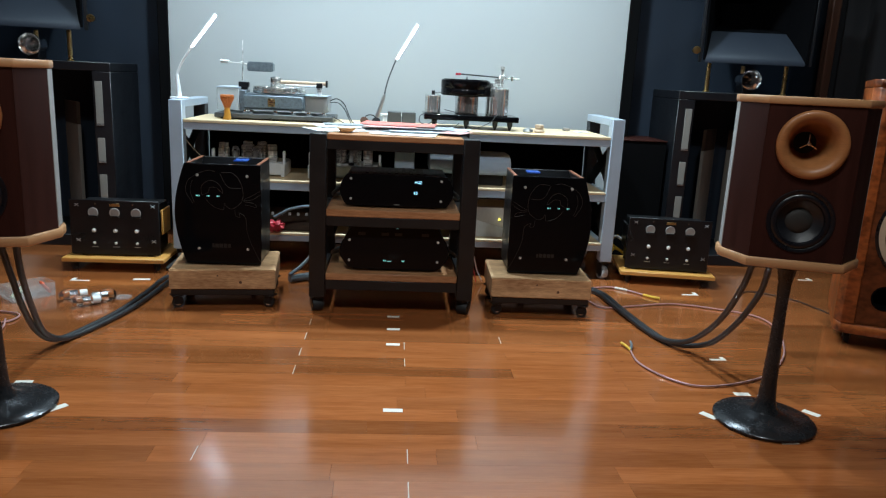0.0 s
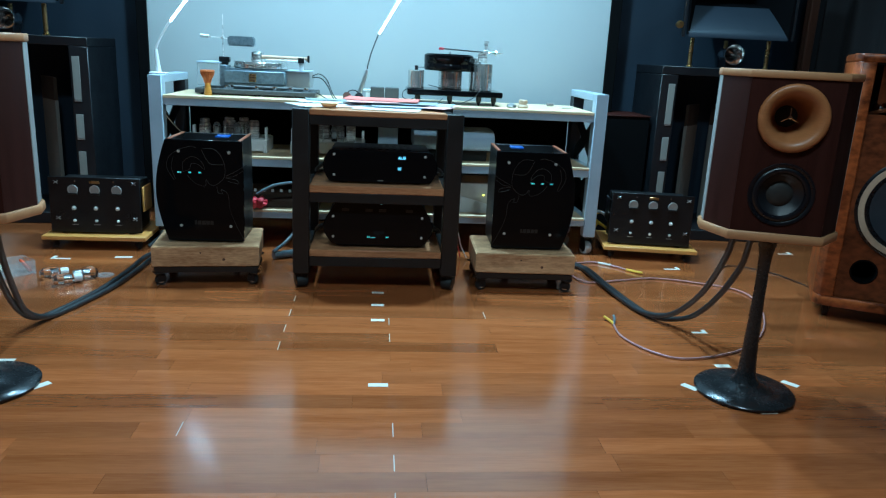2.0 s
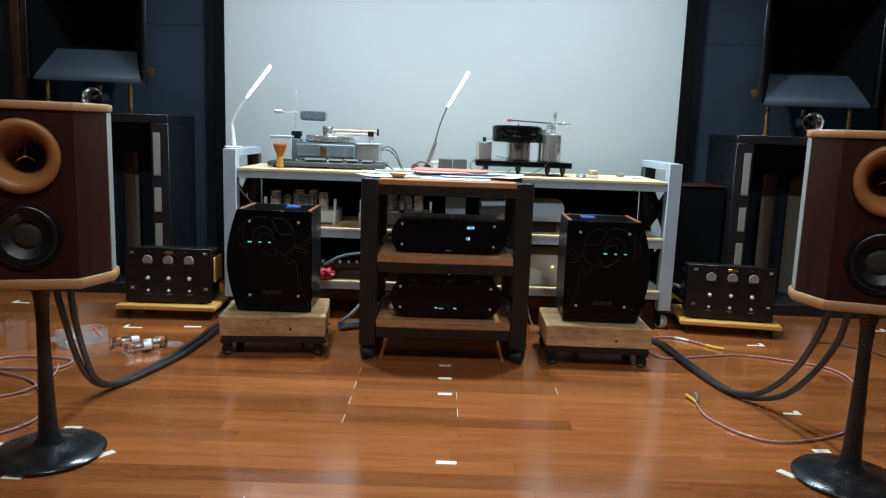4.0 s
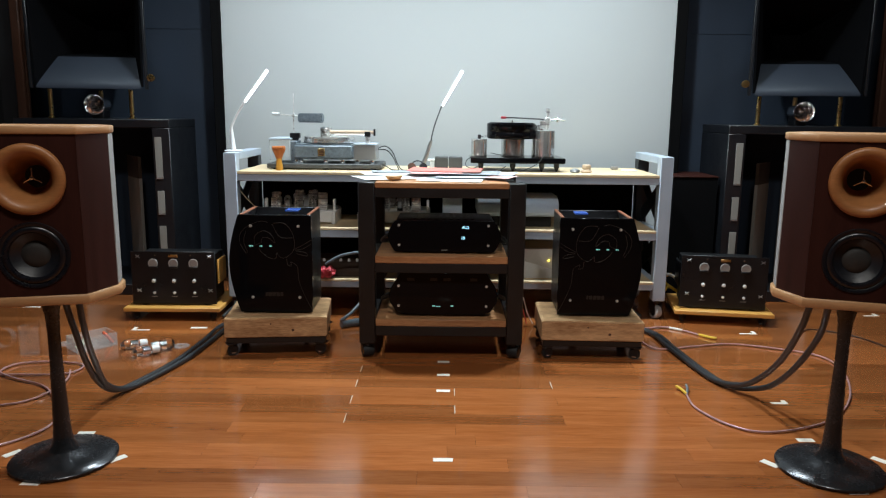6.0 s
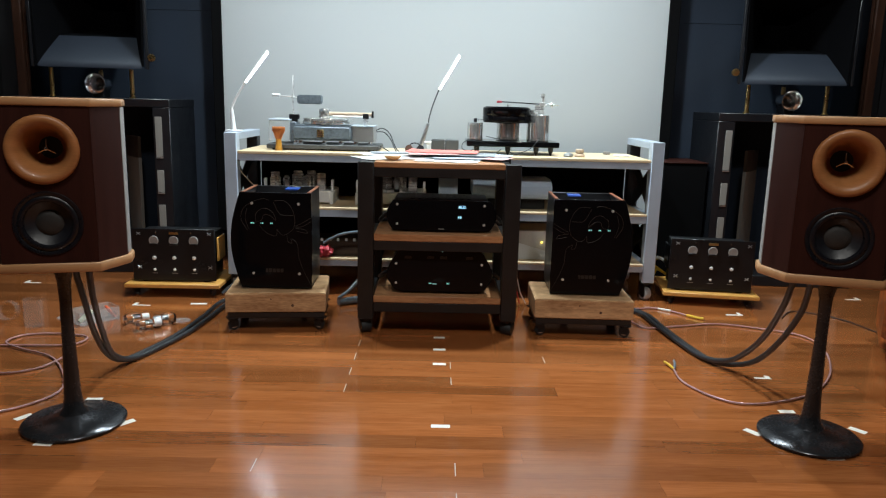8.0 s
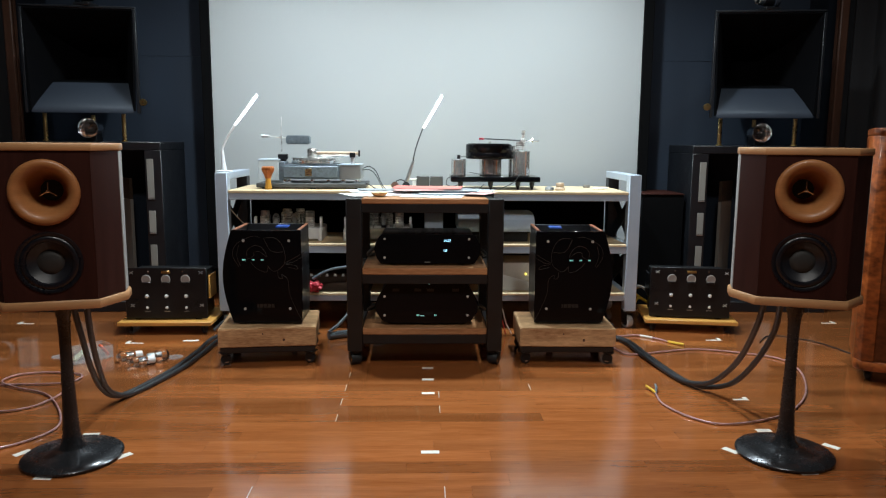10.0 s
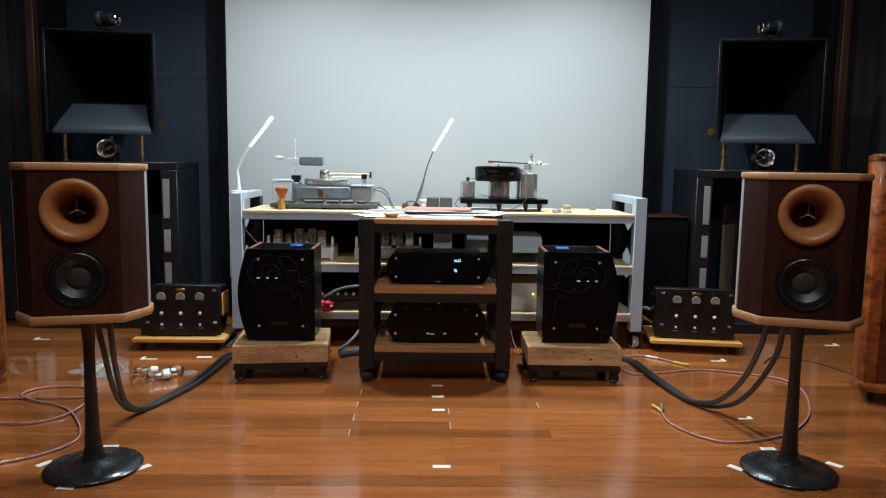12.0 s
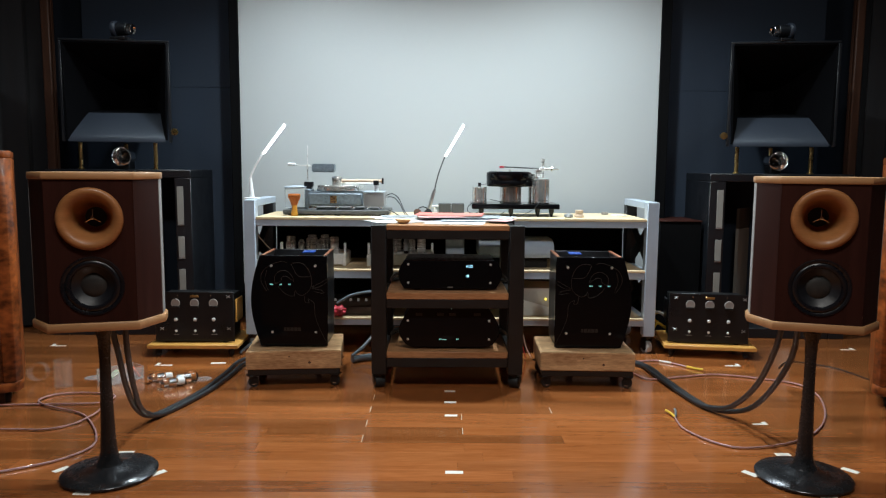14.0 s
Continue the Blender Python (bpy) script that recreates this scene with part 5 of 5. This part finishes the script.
single("shallow_dish", bm, M["plywood"], "shallow pale wooden dish on the rack", "dish", pose(-0.147, 3.02, RT + 0.003))

# ---- valve amplifiers on the table's middle shelf ----
S2 = 0.4475


def valve_amp(x):
    a = thing("valve_amplifier", "white valve amplifier with silver transformers and glass valves", "amplifier", pose(x, 3.68, S2), "valve amplifiers")
    bm = nb()
    bx2(bm, -0.17, 0.17, 0.0, 0.24, 0.008, 0.066, 0.004)
    part("chassis", bm, M["white"], a, "white enamel chassis")
    for s in (-1, 1):
        bm = nb()
        bx2(bm, s * 0.17 - 0.010, s * 0.17 + 0.010, -0.004, 0.22, 0.0, 0.064, 0.003)
        part("end_cheek", bm, M["white"], a)
        bm = nb()
        bx2(bm, s * 0.172 - 0.006, s * 0.172 + 0.006, 0.02, 0.05, 0.064, 0.125, 0.003)
        part("handle", bm, M["white"], a, "white upright handle")
    for tx, ty, w, h in ((-0.128, 0.07, 0.048, 0.062), (-0.03, 0.17, 0.056, 0.070), (0.112, 0.05, 0.046, 0.030), (0.04, 0.18, 0.056, 0.070)):
        bm = nb()
        bx2(bm, tx - w / 2, tx + w / 2, ty - w / 2, ty + w / 2, 0.0662, 0.0662 + h, 0.004)
        part("transformer", bm, M["steel"], a, "silver transformer can")
    for tx, ty, z in ((-0.128, 0.07, 0.1285), (0.112, 0.05, 0.0965), (-0.03, 0.17, 0.1365), (0.04, 0.18, 0.1365)):
        bm = nb()
        lathe(bm, [(0, z), (0.0225, z), (0.0235, z + 0.003), (0.0235, 0.150), (0.021, 0.153), (0, 0.153)], 24, pose(tx, ty, 0))
        part("capacitor", bm, M["steel"], a, "silver round capacitor can")
    for tx, ty in ((-0.066, 0.045), (0.030, 0.045)):
        bm = nb()
        lathe(bm, [(0, 0.0662), (0.014, 0.0662), (0.014, 0.08), (0, 0.08)], 16, pose(tx, ty, 0))
        v = part("valve", bm, M["blacksatin"], a)
        bm = nb()
        lathe(bm, [(0.012, 0.08), (0.019, 0.098), (0.020, 0.118), (0.013, 0.137), (0, 0.142)], 20, pose(tx, ty, 0))
        part("glass_bulb", bm, M["glass"], v, "clear glass bulb")
        bm = nb()
        bx2(bm, tx - 0.008, tx + 0.008, ty - 0.005, ty + 0.005, 0.082, 0.118, 0.002)
        lathe(bm, [(0, 0.124), (0.011, 0.124), (0.009, 0.131), (0, 0.134)], 14, pose(tx, ty, 0))
        part("inner_plate", bm, M["alu"], v)
    for tx in (-0.12, -0.025, 0.06, 0.075):
        bm = nb()
        bx2(bm, tx - 0.002, tx + 0.002, 0.03, 0.11, 0.0662, 0.135, 0.001)
        part("fin", bm, M["steel"], a)


valve_amp(-0.668)
valve_amp(-0.196)
pl = thing("disc_player", "silver rounded-top disc player on a black base", "disc player", pose(0.425, 3.66, S2))
bm = nb()
bx2(bm, -0.17, 0.17, 0.01, 0.28, 0.0, 0.05, 0.004)
part("base", bm, M["blacksatin"], pl)
bm = nb()
prof = [(-0.02, 0.055), (0.30, 0.055), (0.31, 0.10), (0.29, 0.135), (0.22, 0.15), (0.06, 0.15), (0.0, 0.14), (-0.025, 0.12), (-0.03, 0.08)]
prism(bm, prof, -0.20, 0.20, 0.004, Matrix(((0, 0, 1, 0), (1, 0, 0, 0), (0, 1, 0, 0), (0, 0, 0, 1))))
part("shell", bm, M["silverpaint"], pl, "satin silver shell")
bm = nb()
bx2(bm, 0.06, 0.16, 0.02, 0.2, S2 + 0.0, S2 + 0.20, 0.004)
single("grey_upright_box", bm, M["greysteel"], "grey upright metal box on the middle shelf", "box", pose(-0.01, 3.72, 0))

# ---- things on the table's lowest shelf ----
S3 = 0.1915
mx = thing("mixer", "dark brown patch mixer with a row of pale knobs", "mixer", pose(-0.45, 3.62, S3))
bm = nb()
prism(bm, [(0.0, 0.0), (0.24, 0.0), (0.24, 0.075), (0.05, 0.065), (0.0, 0.045)], -0.16, 0.22, 0.003, Matrix(((0, 0, 1, 0), (1, 0, 0, 0), (0, 1, 0, 0), (0, 0, 0, 1))))
part("case", bm, M["brownply"], mx)
for k in range(9):
    bm = nb()
    lathe(bm, [(0, 0.067), (0.008, 0.067), (0.006, 0.08), (0, 0.08)], 12, pose(-0.14 + k * 0.042, 0.06, 0.0))
    part("knob", bm, M["white"], mx)
bm = nb()
bmesh.ops.create_icosphere(bm, subdivisions=4, radius=0.034)
for v in bm.verts:
    n = v.co.normalized()
    v.co *= 1 + 0.30 * noise.noise(n * 2.1) + 0.16 * noise.noise(n * 6.0) - 0.35 * math.exp(-(n.x / 0.22) ** 2)
    v.co.x *= 1.35
    v.co.z = max(v.co.z * 0.95, -0.0285)
single("red_cloth", bm, M["red"], "crumpled dark red cloth beside the mixer", "cloth", pose(-0.525, 3.585, S3 + 0.03))
bb = thing("beige_device", "beige metal device with a small yellow light on the lowest shelf", "device", pose(0.50, 3.64, S3))
bm = nb()
bx2(bm, -0.12, 0.16, 0.0, 0.26, 0.0, 0.15, 0.004)
part("case", bm, M["beige"], bb)
bm = nb()
prism(bm, [(-0.12, 0.0), (0.16, 0.0), (0.16, 0.03), (-0.12, 0.11)], 0.001, 0.004, 0, UP)
part("pale_front", bm, M["white"], bb, "pale slanted front plate")
bm = nb()
lathe(bm, [(0, 0), (0.005, 0), (0.004, 0.004), (0, 0.005)], 10, pose(0.085, -0.005, 0.09) @ UP)
part("indicator", bm, M["spark"], bb, "yellow indicator light")

# ---- floor marks ----


def tape(x, y, w, d, turn, z=0.0):
    bm = nb()
    bx(bm, (0, 0, 0.0007), (w, d, 0.0010), 0)
    single("tape_mark", bm, M["whitetape"], "strip of white masking tape on the floor", "tape", pose(x, y, 0.0, 0, 0, turn), "tape marks")


def corner_mark(x, y, turn, a=0.085, b=0.05):
    bm = nb()
    w = 0.016
    prism(bm, [(0, 0), (a, 0), (a, w), (w, w), (w, b), (0, b)], 0.0002, 0.0013, 0)
    single("tape_corner", bm, M["whitetape"], "white masking-tape corner mark on the floor", "tape", pose(x, y, 0, 0, 0, turn), "tape corners")


for y, w in ((2.033, 0.058), (2.58, 0.05), (2.747, 0.05), (2.90, 0.048)):
    tape(0.066 if y < 2.1 else 0.064, y, w, 0.022, 0)
tape(-1.086, 3.343, 0.075, 0.024, 4)
corner_mark(-1.385, 3.29, 0)
corner_mark(-2.10, 3.67, 0)
corner_mark(1.53, 3.335, 90, 0.05, 0.08)
corner_mark(1.29, 2.49, 90, 0.035, 0.06)
corner_mark(2.30, 3.68, 90, 0.05, 0.08)
for x, y, an in ((-1.206, 2.042, 58), (-1.055, 1.868, -3), (-0.884, 2.017, 50), (-1.058, 2.186, 4), (1.026, 2.034, -55), (1.193, 1.872, 3), (1.368, 2.062, -52), (1.208, 2.196, 0)):
    tape(x, y, 0.052, 0.024, an)

# ---- cables ----


def cable(name, pts, r, material, label, seg=8, n=8):
    bm = nb()
    tube(bm, pts, r, seg, n)
    return single(name, bm, material, label, "cable")


SPC = "thick black braided speaker cable hanging to the floor"
cable("speaker_cable", [(-1.06, 2.13, 0.482), (-1.067, 2.15, 0.425), (-1.073, 2.2, 0.328), (-1.093, 2.29, 0.2), (-1.108, 2.40, 0.084), (-1.096, 2.50, 0.022), (-1.055, 2.64, 0.014), (-1.008, 2.85, 0.014), (-0.986, 3.115, 0.014), (-0.965, 3.36, 0.016), (-0.8, 3.46, 0.018), (-0.62, 3.47, 0.05), (-0.60, 3.40, 0.2), (-0.60, 3.295, 0.26)], 0.0098, M["cable"], SPC, 10)
cable("speaker_cable", [(-1.015, 2.13, 0.482), (-1.027, 2.15, 0.426), (-1.043, 2.2, 0.329), (-1.078, 2.32, 0.185), (-1.094, 2.42, 0.072), (-1.074, 2.53, 0.016), (-1.026, 2.68, 0.011), (-0.976, 2.88, 0.014), (-0.955, 3.10, 0.014), (-0.93, 3.32, 0.016), (-0.78, 3.42, 0.018), (-0.62, 3.43, 0.05), (-0.58, 3.38, 0.2), (-0.58, 3.295, 0.26)], 0.0098, M["cable"], SPC, 10)
cable("speaker_cable", [(1.15, 2.12, 0.482), (1.152, 2.15, 0.439), (1.16, 2.2, 0.364), (1.176, 2.33, 0.226), (1.172, 2.45, 0.12), (1.150, 2.56, 0.045), (1.10, 2.68, 0.015), (1.066, 2.85, 0.014), (1.039, 3.095, 0.014), (1.012, 3.31, 0.014), (0.87, 3.43, 0.018), (0.70, 3.44, 0.05), (0.66, 3.38, 0.2), (0.66, 3.295, 0.26)], 0.0098, M["cable"], SPC, 10)
cable("speaker_cable", [(1.2, 2.12, 0.482), (1.209, 2.15, 0.439), (1.23, 2.22, 0.339), (1.229, 2.33, 0.205), (1.215, 2.46, 0.085), (1.18, 2.56, 0.03), (1.125, 2.64, 0.014), (1.09, 2.80, 0.014), (1.06, 3.05, 0.016), (1.035, 3.28, 0.016), (0.9, 3.46, 0.018), (0.72, 3.47, 0.05), (0.69, 3.4, 0.2), (0.69, 3.295, 0.26)], 0.0098, M["cable"], SPC, 10)
cable("clear_cable", [(0.95, 2.565, 0.006), (0.942, 2.434, 0.006), (1.001, 2.301, 0.006), (1.09, 2.242, 0.006), (1.251, 2.281, 0.006), (1.404, 2.38, 0.006), (1.551, 2.572, 0.006), (1.66, 2.831, 0.006), (1.66, 3.01, 0.006), (1.526, 3.105, 0.006), (1.334, 3.168, 0.006), (1.156, 3.125, 0.006), (0.985, 3.093, 0.006), (0.92, 3.3, 0.006), (0.8, 3.42, 0.006)], 0.0038, M["pinkcable"], "clear-sheathed copper cable looped over the floor")
cable("clear_cable", [(0.93, 3.42, 0.006), (1.02, 3.40, 0.006), (1.12, 3.42, 0.006), (1.20, 3.36, 0.006), (1.245, 3.30, 0.006)], 0.0042, M["pinkcable"], "clear-sheathed copper cable with a yellow sleeve")
cable("yellow_sleeve", [(1.245, 3.30, 0.007), (1.275, 3.265, 0.007), (1.305, 3.245, 0.007)], 0.0065, M["yellow"], "yellow cable sleeve on the floor", 8, 4)
cable("white_sleeve", [(1.14, 3.41, 0.006), (1.19, 3.372, 0.006)], 0.006, M["whitetape"], "white cable sleeve on the floor", 8, 4)
cable("yellow_sleeve", [(0.95, 2.56, 0.007), (0.942, 2.60, 0.01), (0.932, 2.625, 0.012)], 0.0052, M["yellow"], "yellow cable sleeve on the floor", 8, 4)
cable("grey_sleeve", [(0.95, 2.56, 0.007), (0.965, 2.60, 0.014), (0.966, 2.62, 0.02)], 0.005, M["greycable"], "split grey cable end on the floor", 8, 4)
cable("thin_grey_cable", [(1.70, 3.3, 0.004), (1.82, 3.42, 0.004), (1.98, 3.3, 0.004), (2.05, 3.05, 0.004), (2.1, 2.95, 0.004)], 0.0026, M["cable"], "thin dark cable on the floor")
cable("clear_cable", [(-2.2, 2.6, 0.006), (-1.95, 2.64, 0.006), (-1.708, 2.672, 0.006), (-1.578, 2.682, 0.006), (-1.40, 2.695, 0.006), (-1.355, 2.75, 0.006), (-1.38, 2.81, 0.006), (-1.515, 2.835, 0.006), (-1.625, 2.805, 0.006), (-1.64, 2.71, 0.010), (-1.559, 2.647, 0.008), (-1.415, 2.58, 0.006), (-1.331, 2.496, 0.006), (-1.235, 2.347, 0.006), (-1.195, 2.23, 0.006), (-1.235, 2.125, 0.006), (-1.32, 2.05, 0.006), (-1.5, 1.96, 0.006), (-1.8, 1.9, 0.006)], 0.0038, M["pinkcable"], "clear-sheathed copper cable coiled on the floor")
cable("clear_cable", [(-2.0, 2.42, 0.006), (-1.75, 2.395, 0.006), (-1.547, 2.389, 0.006), (-1.446, 2.39, 0.006), (-1.371, 2.446, 0.006), (-1.334, 2.548, 0.012), (-1.35, 2.65, 0.008), (-1.376, 2.72, 0.014)], 0.0038, M["pinkcable"], "clear-sheathed copper cable on the floor")
cable("grey_hose", [(-0.42, 3.36, 0.02), (-0.36, 3.40, 0.02), (-0.30, 3.42, 0.022), (-0.15, 3.5, 0.022)], 0.018, M["greycable"], "thick grey cable bundle behind the rack")
cable("grey_cable", [(-0.42, 3.35, 0.04), (-0.37, 3.42, 0.07), (-0.32, 3.48, 0.13), (-0.30, 3.50, 0.22), (-0.31, 3.52, 0.30)], 0.008, M["greycable"], "grey cable rising behind the rack")
cable("grey_cable", [(-0.52, 3.55, 0.27), (-0.44, 3.54, 0.315), (-0.34, 3.53, 0.335), (-0.26, 3.52, 0.33)], 0.007, M["greycable"], "grey cable on the lower shelf")
cable("red_wire", [(0.36, 3.30, 0.19), (0.40, 3.36, 0.17), (0.44, 3.40, 0.08), (0.46, 3.44, 0.01)], 0.003, M["red"], "thin red wire beside the rack", 6)
cable("white_wire", [(0.37, 3.33, 0.19), (0.43, 3.38, 0.16), (0.46, 3.42, 0.07), (0.49, 3.44, 0.01)], 0.003, M["paper"], "thin pale wire beside the rack", 6)
for s in (-1, 1):
    for z in (0.50, 0.24):
        cable("interconnect_cable", [(0.06 + s * 0.215, 3.10, z), (0.06 + s * 0.25, 3.14, z - 0.02), (0.06 + s * 0.27, 3.2, z - 0.05), (0.06 + s * 0.24, 3.30, z - 0.06)], 0.008, M["cable"], "black interconnect cable at the rack's side")

cable("thin_wire", [(-0.975, 3.62, 0.665), (-0.93, 3.62, 0.60), (-0.88, 3.64, 0.54), (-0.83, 3.68, 0.50), (-0.80, 3.70, 0.475)], 0.002, M["creamring"], "thin pale wire hanging under the table", 6)
cable("power_cable", [(1.17, 3.66, 0.09), (1.22, 3.74, 0.13), (1.28, 3.76, 0.10), (1.20, 3.78, 0.16), (1.26, 3.82, 0.18)], 0.007, M["yellow"], "yellow cord bundle behind the amplifier", 6)
cable("power_cable", [(1.16, 3.70, 0.16), (1.21, 3.76, 0.19), (1.27, 3.80, 0.17), (1.30, 3.78, 0.12)], 0.008, M["paper"], "white cord behind the amplifier", 6)
cable("power_cable", [(0.95, 3.42, 0.012), (1.0, 3.52, 0.03), (1.05, 3.60, 0.012), (1.02, 3.70, 0.012), (0.92, 3.72, 0.03)], 0.008, M["cable"], "black cord looping under the table", 6)
cable("power_cable", [(-1.02, 3.50, 0.012), (-0.97, 3.58, 0.05), (-0.93, 3.66, 0.02), (-0.85, 3.70, 0.012), (-0.7, 3.66, 0.012)], 0.008, M["cable"], "black cord looping under the table", 6)

# ---- loose things on the floor ----
bm = nb()
lathe(bm, [(0.0, 0.0), (0.036, 0.0), (0.038, 0.003), (0.038, 0.125), (0.0362, 0.125), (0.0362, 0.008), (0, 0.007)], 32)
single("glass_jar", bm, M["thinglass"], "clear cylindrical glass jar standing on the floor", "jar", pose(-1.645, 2.925, 0))
bm = nb()
lathe(bm, [(0.036, 0.0), (0.041, 0.001), (0.043, 0.02), (0.041, 0.06), (0.039, 0.06), (0.041, 0.02), (0.036, 0.004), (0.036, 0.0)], 32)
single("glass_bowl", bm, M["thinglass"], "clear glass cup lying on the floor", "cup", pose(-1.80, 3.03, 0.044, 78, 0, 10))
for x, y, r in ((-1.072, 3.065, 0.036), (-1.586, 3.074, 0.036)):
    bm = nb()
    lathe(bm, [(0.008, 0.0), (r, 0.0), (r + 0.001, 0.001), (r, 0.003), (0.008, 0.003), (0.008, 0.0)], 32)
    single("pale_disc", bm, M["plastic"], "small pale translucent disc lying on the floor", "disc", pose(x, y, 0.0), "pale discs")
tr = thing("plastic_tray", "frosted plastic tray holding an orange packet and pale scraps", "tray", pose(-1.445, 3.045, 0.0, 0, 0, 48))
for x0, x1, y0, y1 in ((-0.085, 0.085, -0.055, -0.052), (-0.085, 0.085, 0.052, 0.055), (-0.085, -0.082, -0.052, 0.052), (0.082, 0.085, -0.052, 0.052)):
    bm = nb()
    bx2(bm, x0, x1, y0, y1, 0.003, 0.058, 0)
    part("side", bm, M["plastic"], tr)
bm = nb()
bx2(bm, -0.085, 0.085, -0.055, 0.055, 0.0, 0.003, 0)
part("bottom", bm, M["plastic"], tr)
bm = nb()
bx(bm, (0, 0, 0.006), (0.06, 0.035, 0.012), 0.004)
single("orange_packet", bm, mat("orange_packet", (0.75, 0.13, 0.05), 0.5), "orange packet leaning in the tray", "packet", pose(-1.40, 3.085, 0.026, 0, 58, 40))
bm = nb()
bx(bm, (0, 0, 0.004), (0.07, 0.05, 0.008), 0.003)
single("pale_scrap", bm, mat("pale_green_scrap", (0.55, 0.62, 0.45), 0.6), "pale green scrap in the tray", "scrap", pose(-1.475, 3.03, 0.0195, 0, -38, 40))


def valve(x, y, turn, white_base, L=0.10, r=0.021):
    v = thing("vacuum_tube", "clear glass vacuum tube lying on the floor", "vacuum tube", pose(x, y, r + 0.001, 0, 90, turn), "loose vacuum tubes")
    bm = nb()
    lathe(bm, [(r * 0.7, 0.0), (r * 0.95, L * 0.15), (r, L * 0.35), (r * 0.95, L * 0.55), (r * 0.6, L * 0.68), (0, L * 0.72)], 24)
    part("glass_bulb", bm, M["glass"], v)
    bm = nb()
    lathe(bm, [(0, -0.03), (r * 0.65, -0.03), (r * 0.72, -0.024), (r * 0.72, 0.0), (0, 0.0)], 20)
    part("base", bm, M["white"] if white_base else M["alu"], v, "white ceramic base" if white_base else "metal base")
    bm = nb()
    lathe(bm, [(0, L * 0.06), (r * 0.55, L * 0.07), (r * 0.55, L * 0.34), (0, L * 0.35)], 16)
    lathe(bm, [(r * 0.86, L * 0.565), (r * 0.56, L * 0.665), (0, L * 0.70)], 20)
    for dx in (-0.4, 0.4):
        rod(bm, (r * dx, 0, L * 0.05), (r * dx, 0, L * 0.5), 0.0016, 6)
    part("inner_plate", bm, M["chrome"], v, "silvery inner plate")


valve(-1.232, 3.025, 212, True, 0.11, 0.023)
valve(-1.150, 2.947, 215, True, 0.11, 0.023)
valve(-1.135, 2.985, 30, False, 0.09, 0.027)

for o in scene.objects:
    if o.type == "MESH" and o.data.materials and o.data.materials[0] == M["glass"]:
        o.visible_shadow = False

# ---- floor boards ----
flo = thing("floor", "reddish-brown varnished hardwood floor of narrow boards", "floor", kind="structure")
bm = nb()
bx2(bm, -3.45, 3.65, -3.65, 4.95, -0.08, -0.0165, 0)
part("subfloor", bm, M["subfloor"], flo)
BW, GAP = 0.0805, 0.00025
rng = random.Random(4)


def board_mesh(length):
    """A board centred on its own middle, with square edges."""
    bm = nb()
    l, w = length / 2 - GAP, BW / 2 - GAP * 0.5
    lo = [bm.verts.new((sx * l, sy * w, -0.016)) for sx, sy in ((-1, -1), (1, -1), (1, 1), (-1, 1))]
    hi = [bm.verts.new((sx * l, sy * w, 0)) for sx, sy in ((-1, -1), (1, -1), (1, 1), (-1, 1))]
    for i in range(4):
        bm.faces.new((lo[i], lo[(i + 1) % 4], hi[(i + 1) % 4], hi[i]))
    bm.faces.new(hi)
    me = mesh_of("floor_board", bm, M["floor"], 10)
    return me


verts, faces = [], []
stock = {}
LEN = 0.73
y = 2.65 - 80 * BW
while y < 4.95:
    k = round((y - 2.65) / BW)
    start = -0.262 if k % 2 == 0 else 0.105
    if abs(k) > 5:
        start += rng.uniform(-0.33, 0.33)
    x = start - 8 * LEN
    while x < 3.6:
        L = LEN
        a, b = max(x, -3.29), min(x + L, 3.49)
        if b - a > 0.05 and y > -3.5 and y < 4.8:
            if 1.15 < y < 4.35 and b > -2.5 and a < 2.6:
                key = round(b - a, 3)
                if key not in stock:
                    stock[key] = board_mesh(b - a)
                o = new("floor_board", stock[key])
                o.parent = flo
                o.location = ((a + b) / 2, y, 0.0)
            else:
                n = len(verts)
                for z in (-0.016, -0.0003):
                    verts += [(a + GAP, y - BW / 2 + GAP, z), (b - GAP, y - BW / 2 + GAP, z), (b - GAP, y + BW / 2 - GAP, z), (a + GAP, y + BW / 2 - GAP, z)]
                faces += [(n + 4, n + 5, n + 6, n + 7), (n, n + 1, n + 5, n + 4), (n + 1, n + 2, n + 6, n + 5), (n + 2, n + 3, n + 7, n + 6), (n + 3, n, n + 4, n + 7)]
        x += L
    y += BW
me = bpy.data.meshes.new("outer_boards")
me.from_pydata(verts, [], faces)
me.materials.append(M["floor"])
ob = new("outer_boards", me)
ob.parent = flo
tagged(ob, kind="stuff")
# pale filler in some board ends
bm = nb()
bx2(bm, -0.0013, 0.0013, -BW / 2 + 0.004, BW / 2 - 0.004, -0.0006, 0.0007, 0)
filler = mesh_of("joint_filler", bm, M["filler"])
for x, y in ((-0.262, 2.65), (-0.262, 2.65 - 2 * BW), (-0.262, 2.65 - 4 * BW), (0.105, 2.65 - BW), (0.105, 2.65 - 3 * BW), (0.105, 2.65 - 11 * BW + 0.0), (0.105, 2.65 - 13 * BW), (0.105, 2.65 - 15 * BW), (-0.262, 2.65 + 2 * BW - 0.0), (0.47, 2.65), (-0.44, 1.77)):
    o = new("joint_filler", filler)
    o.parent = flo
    o.location = (x, y, 0)
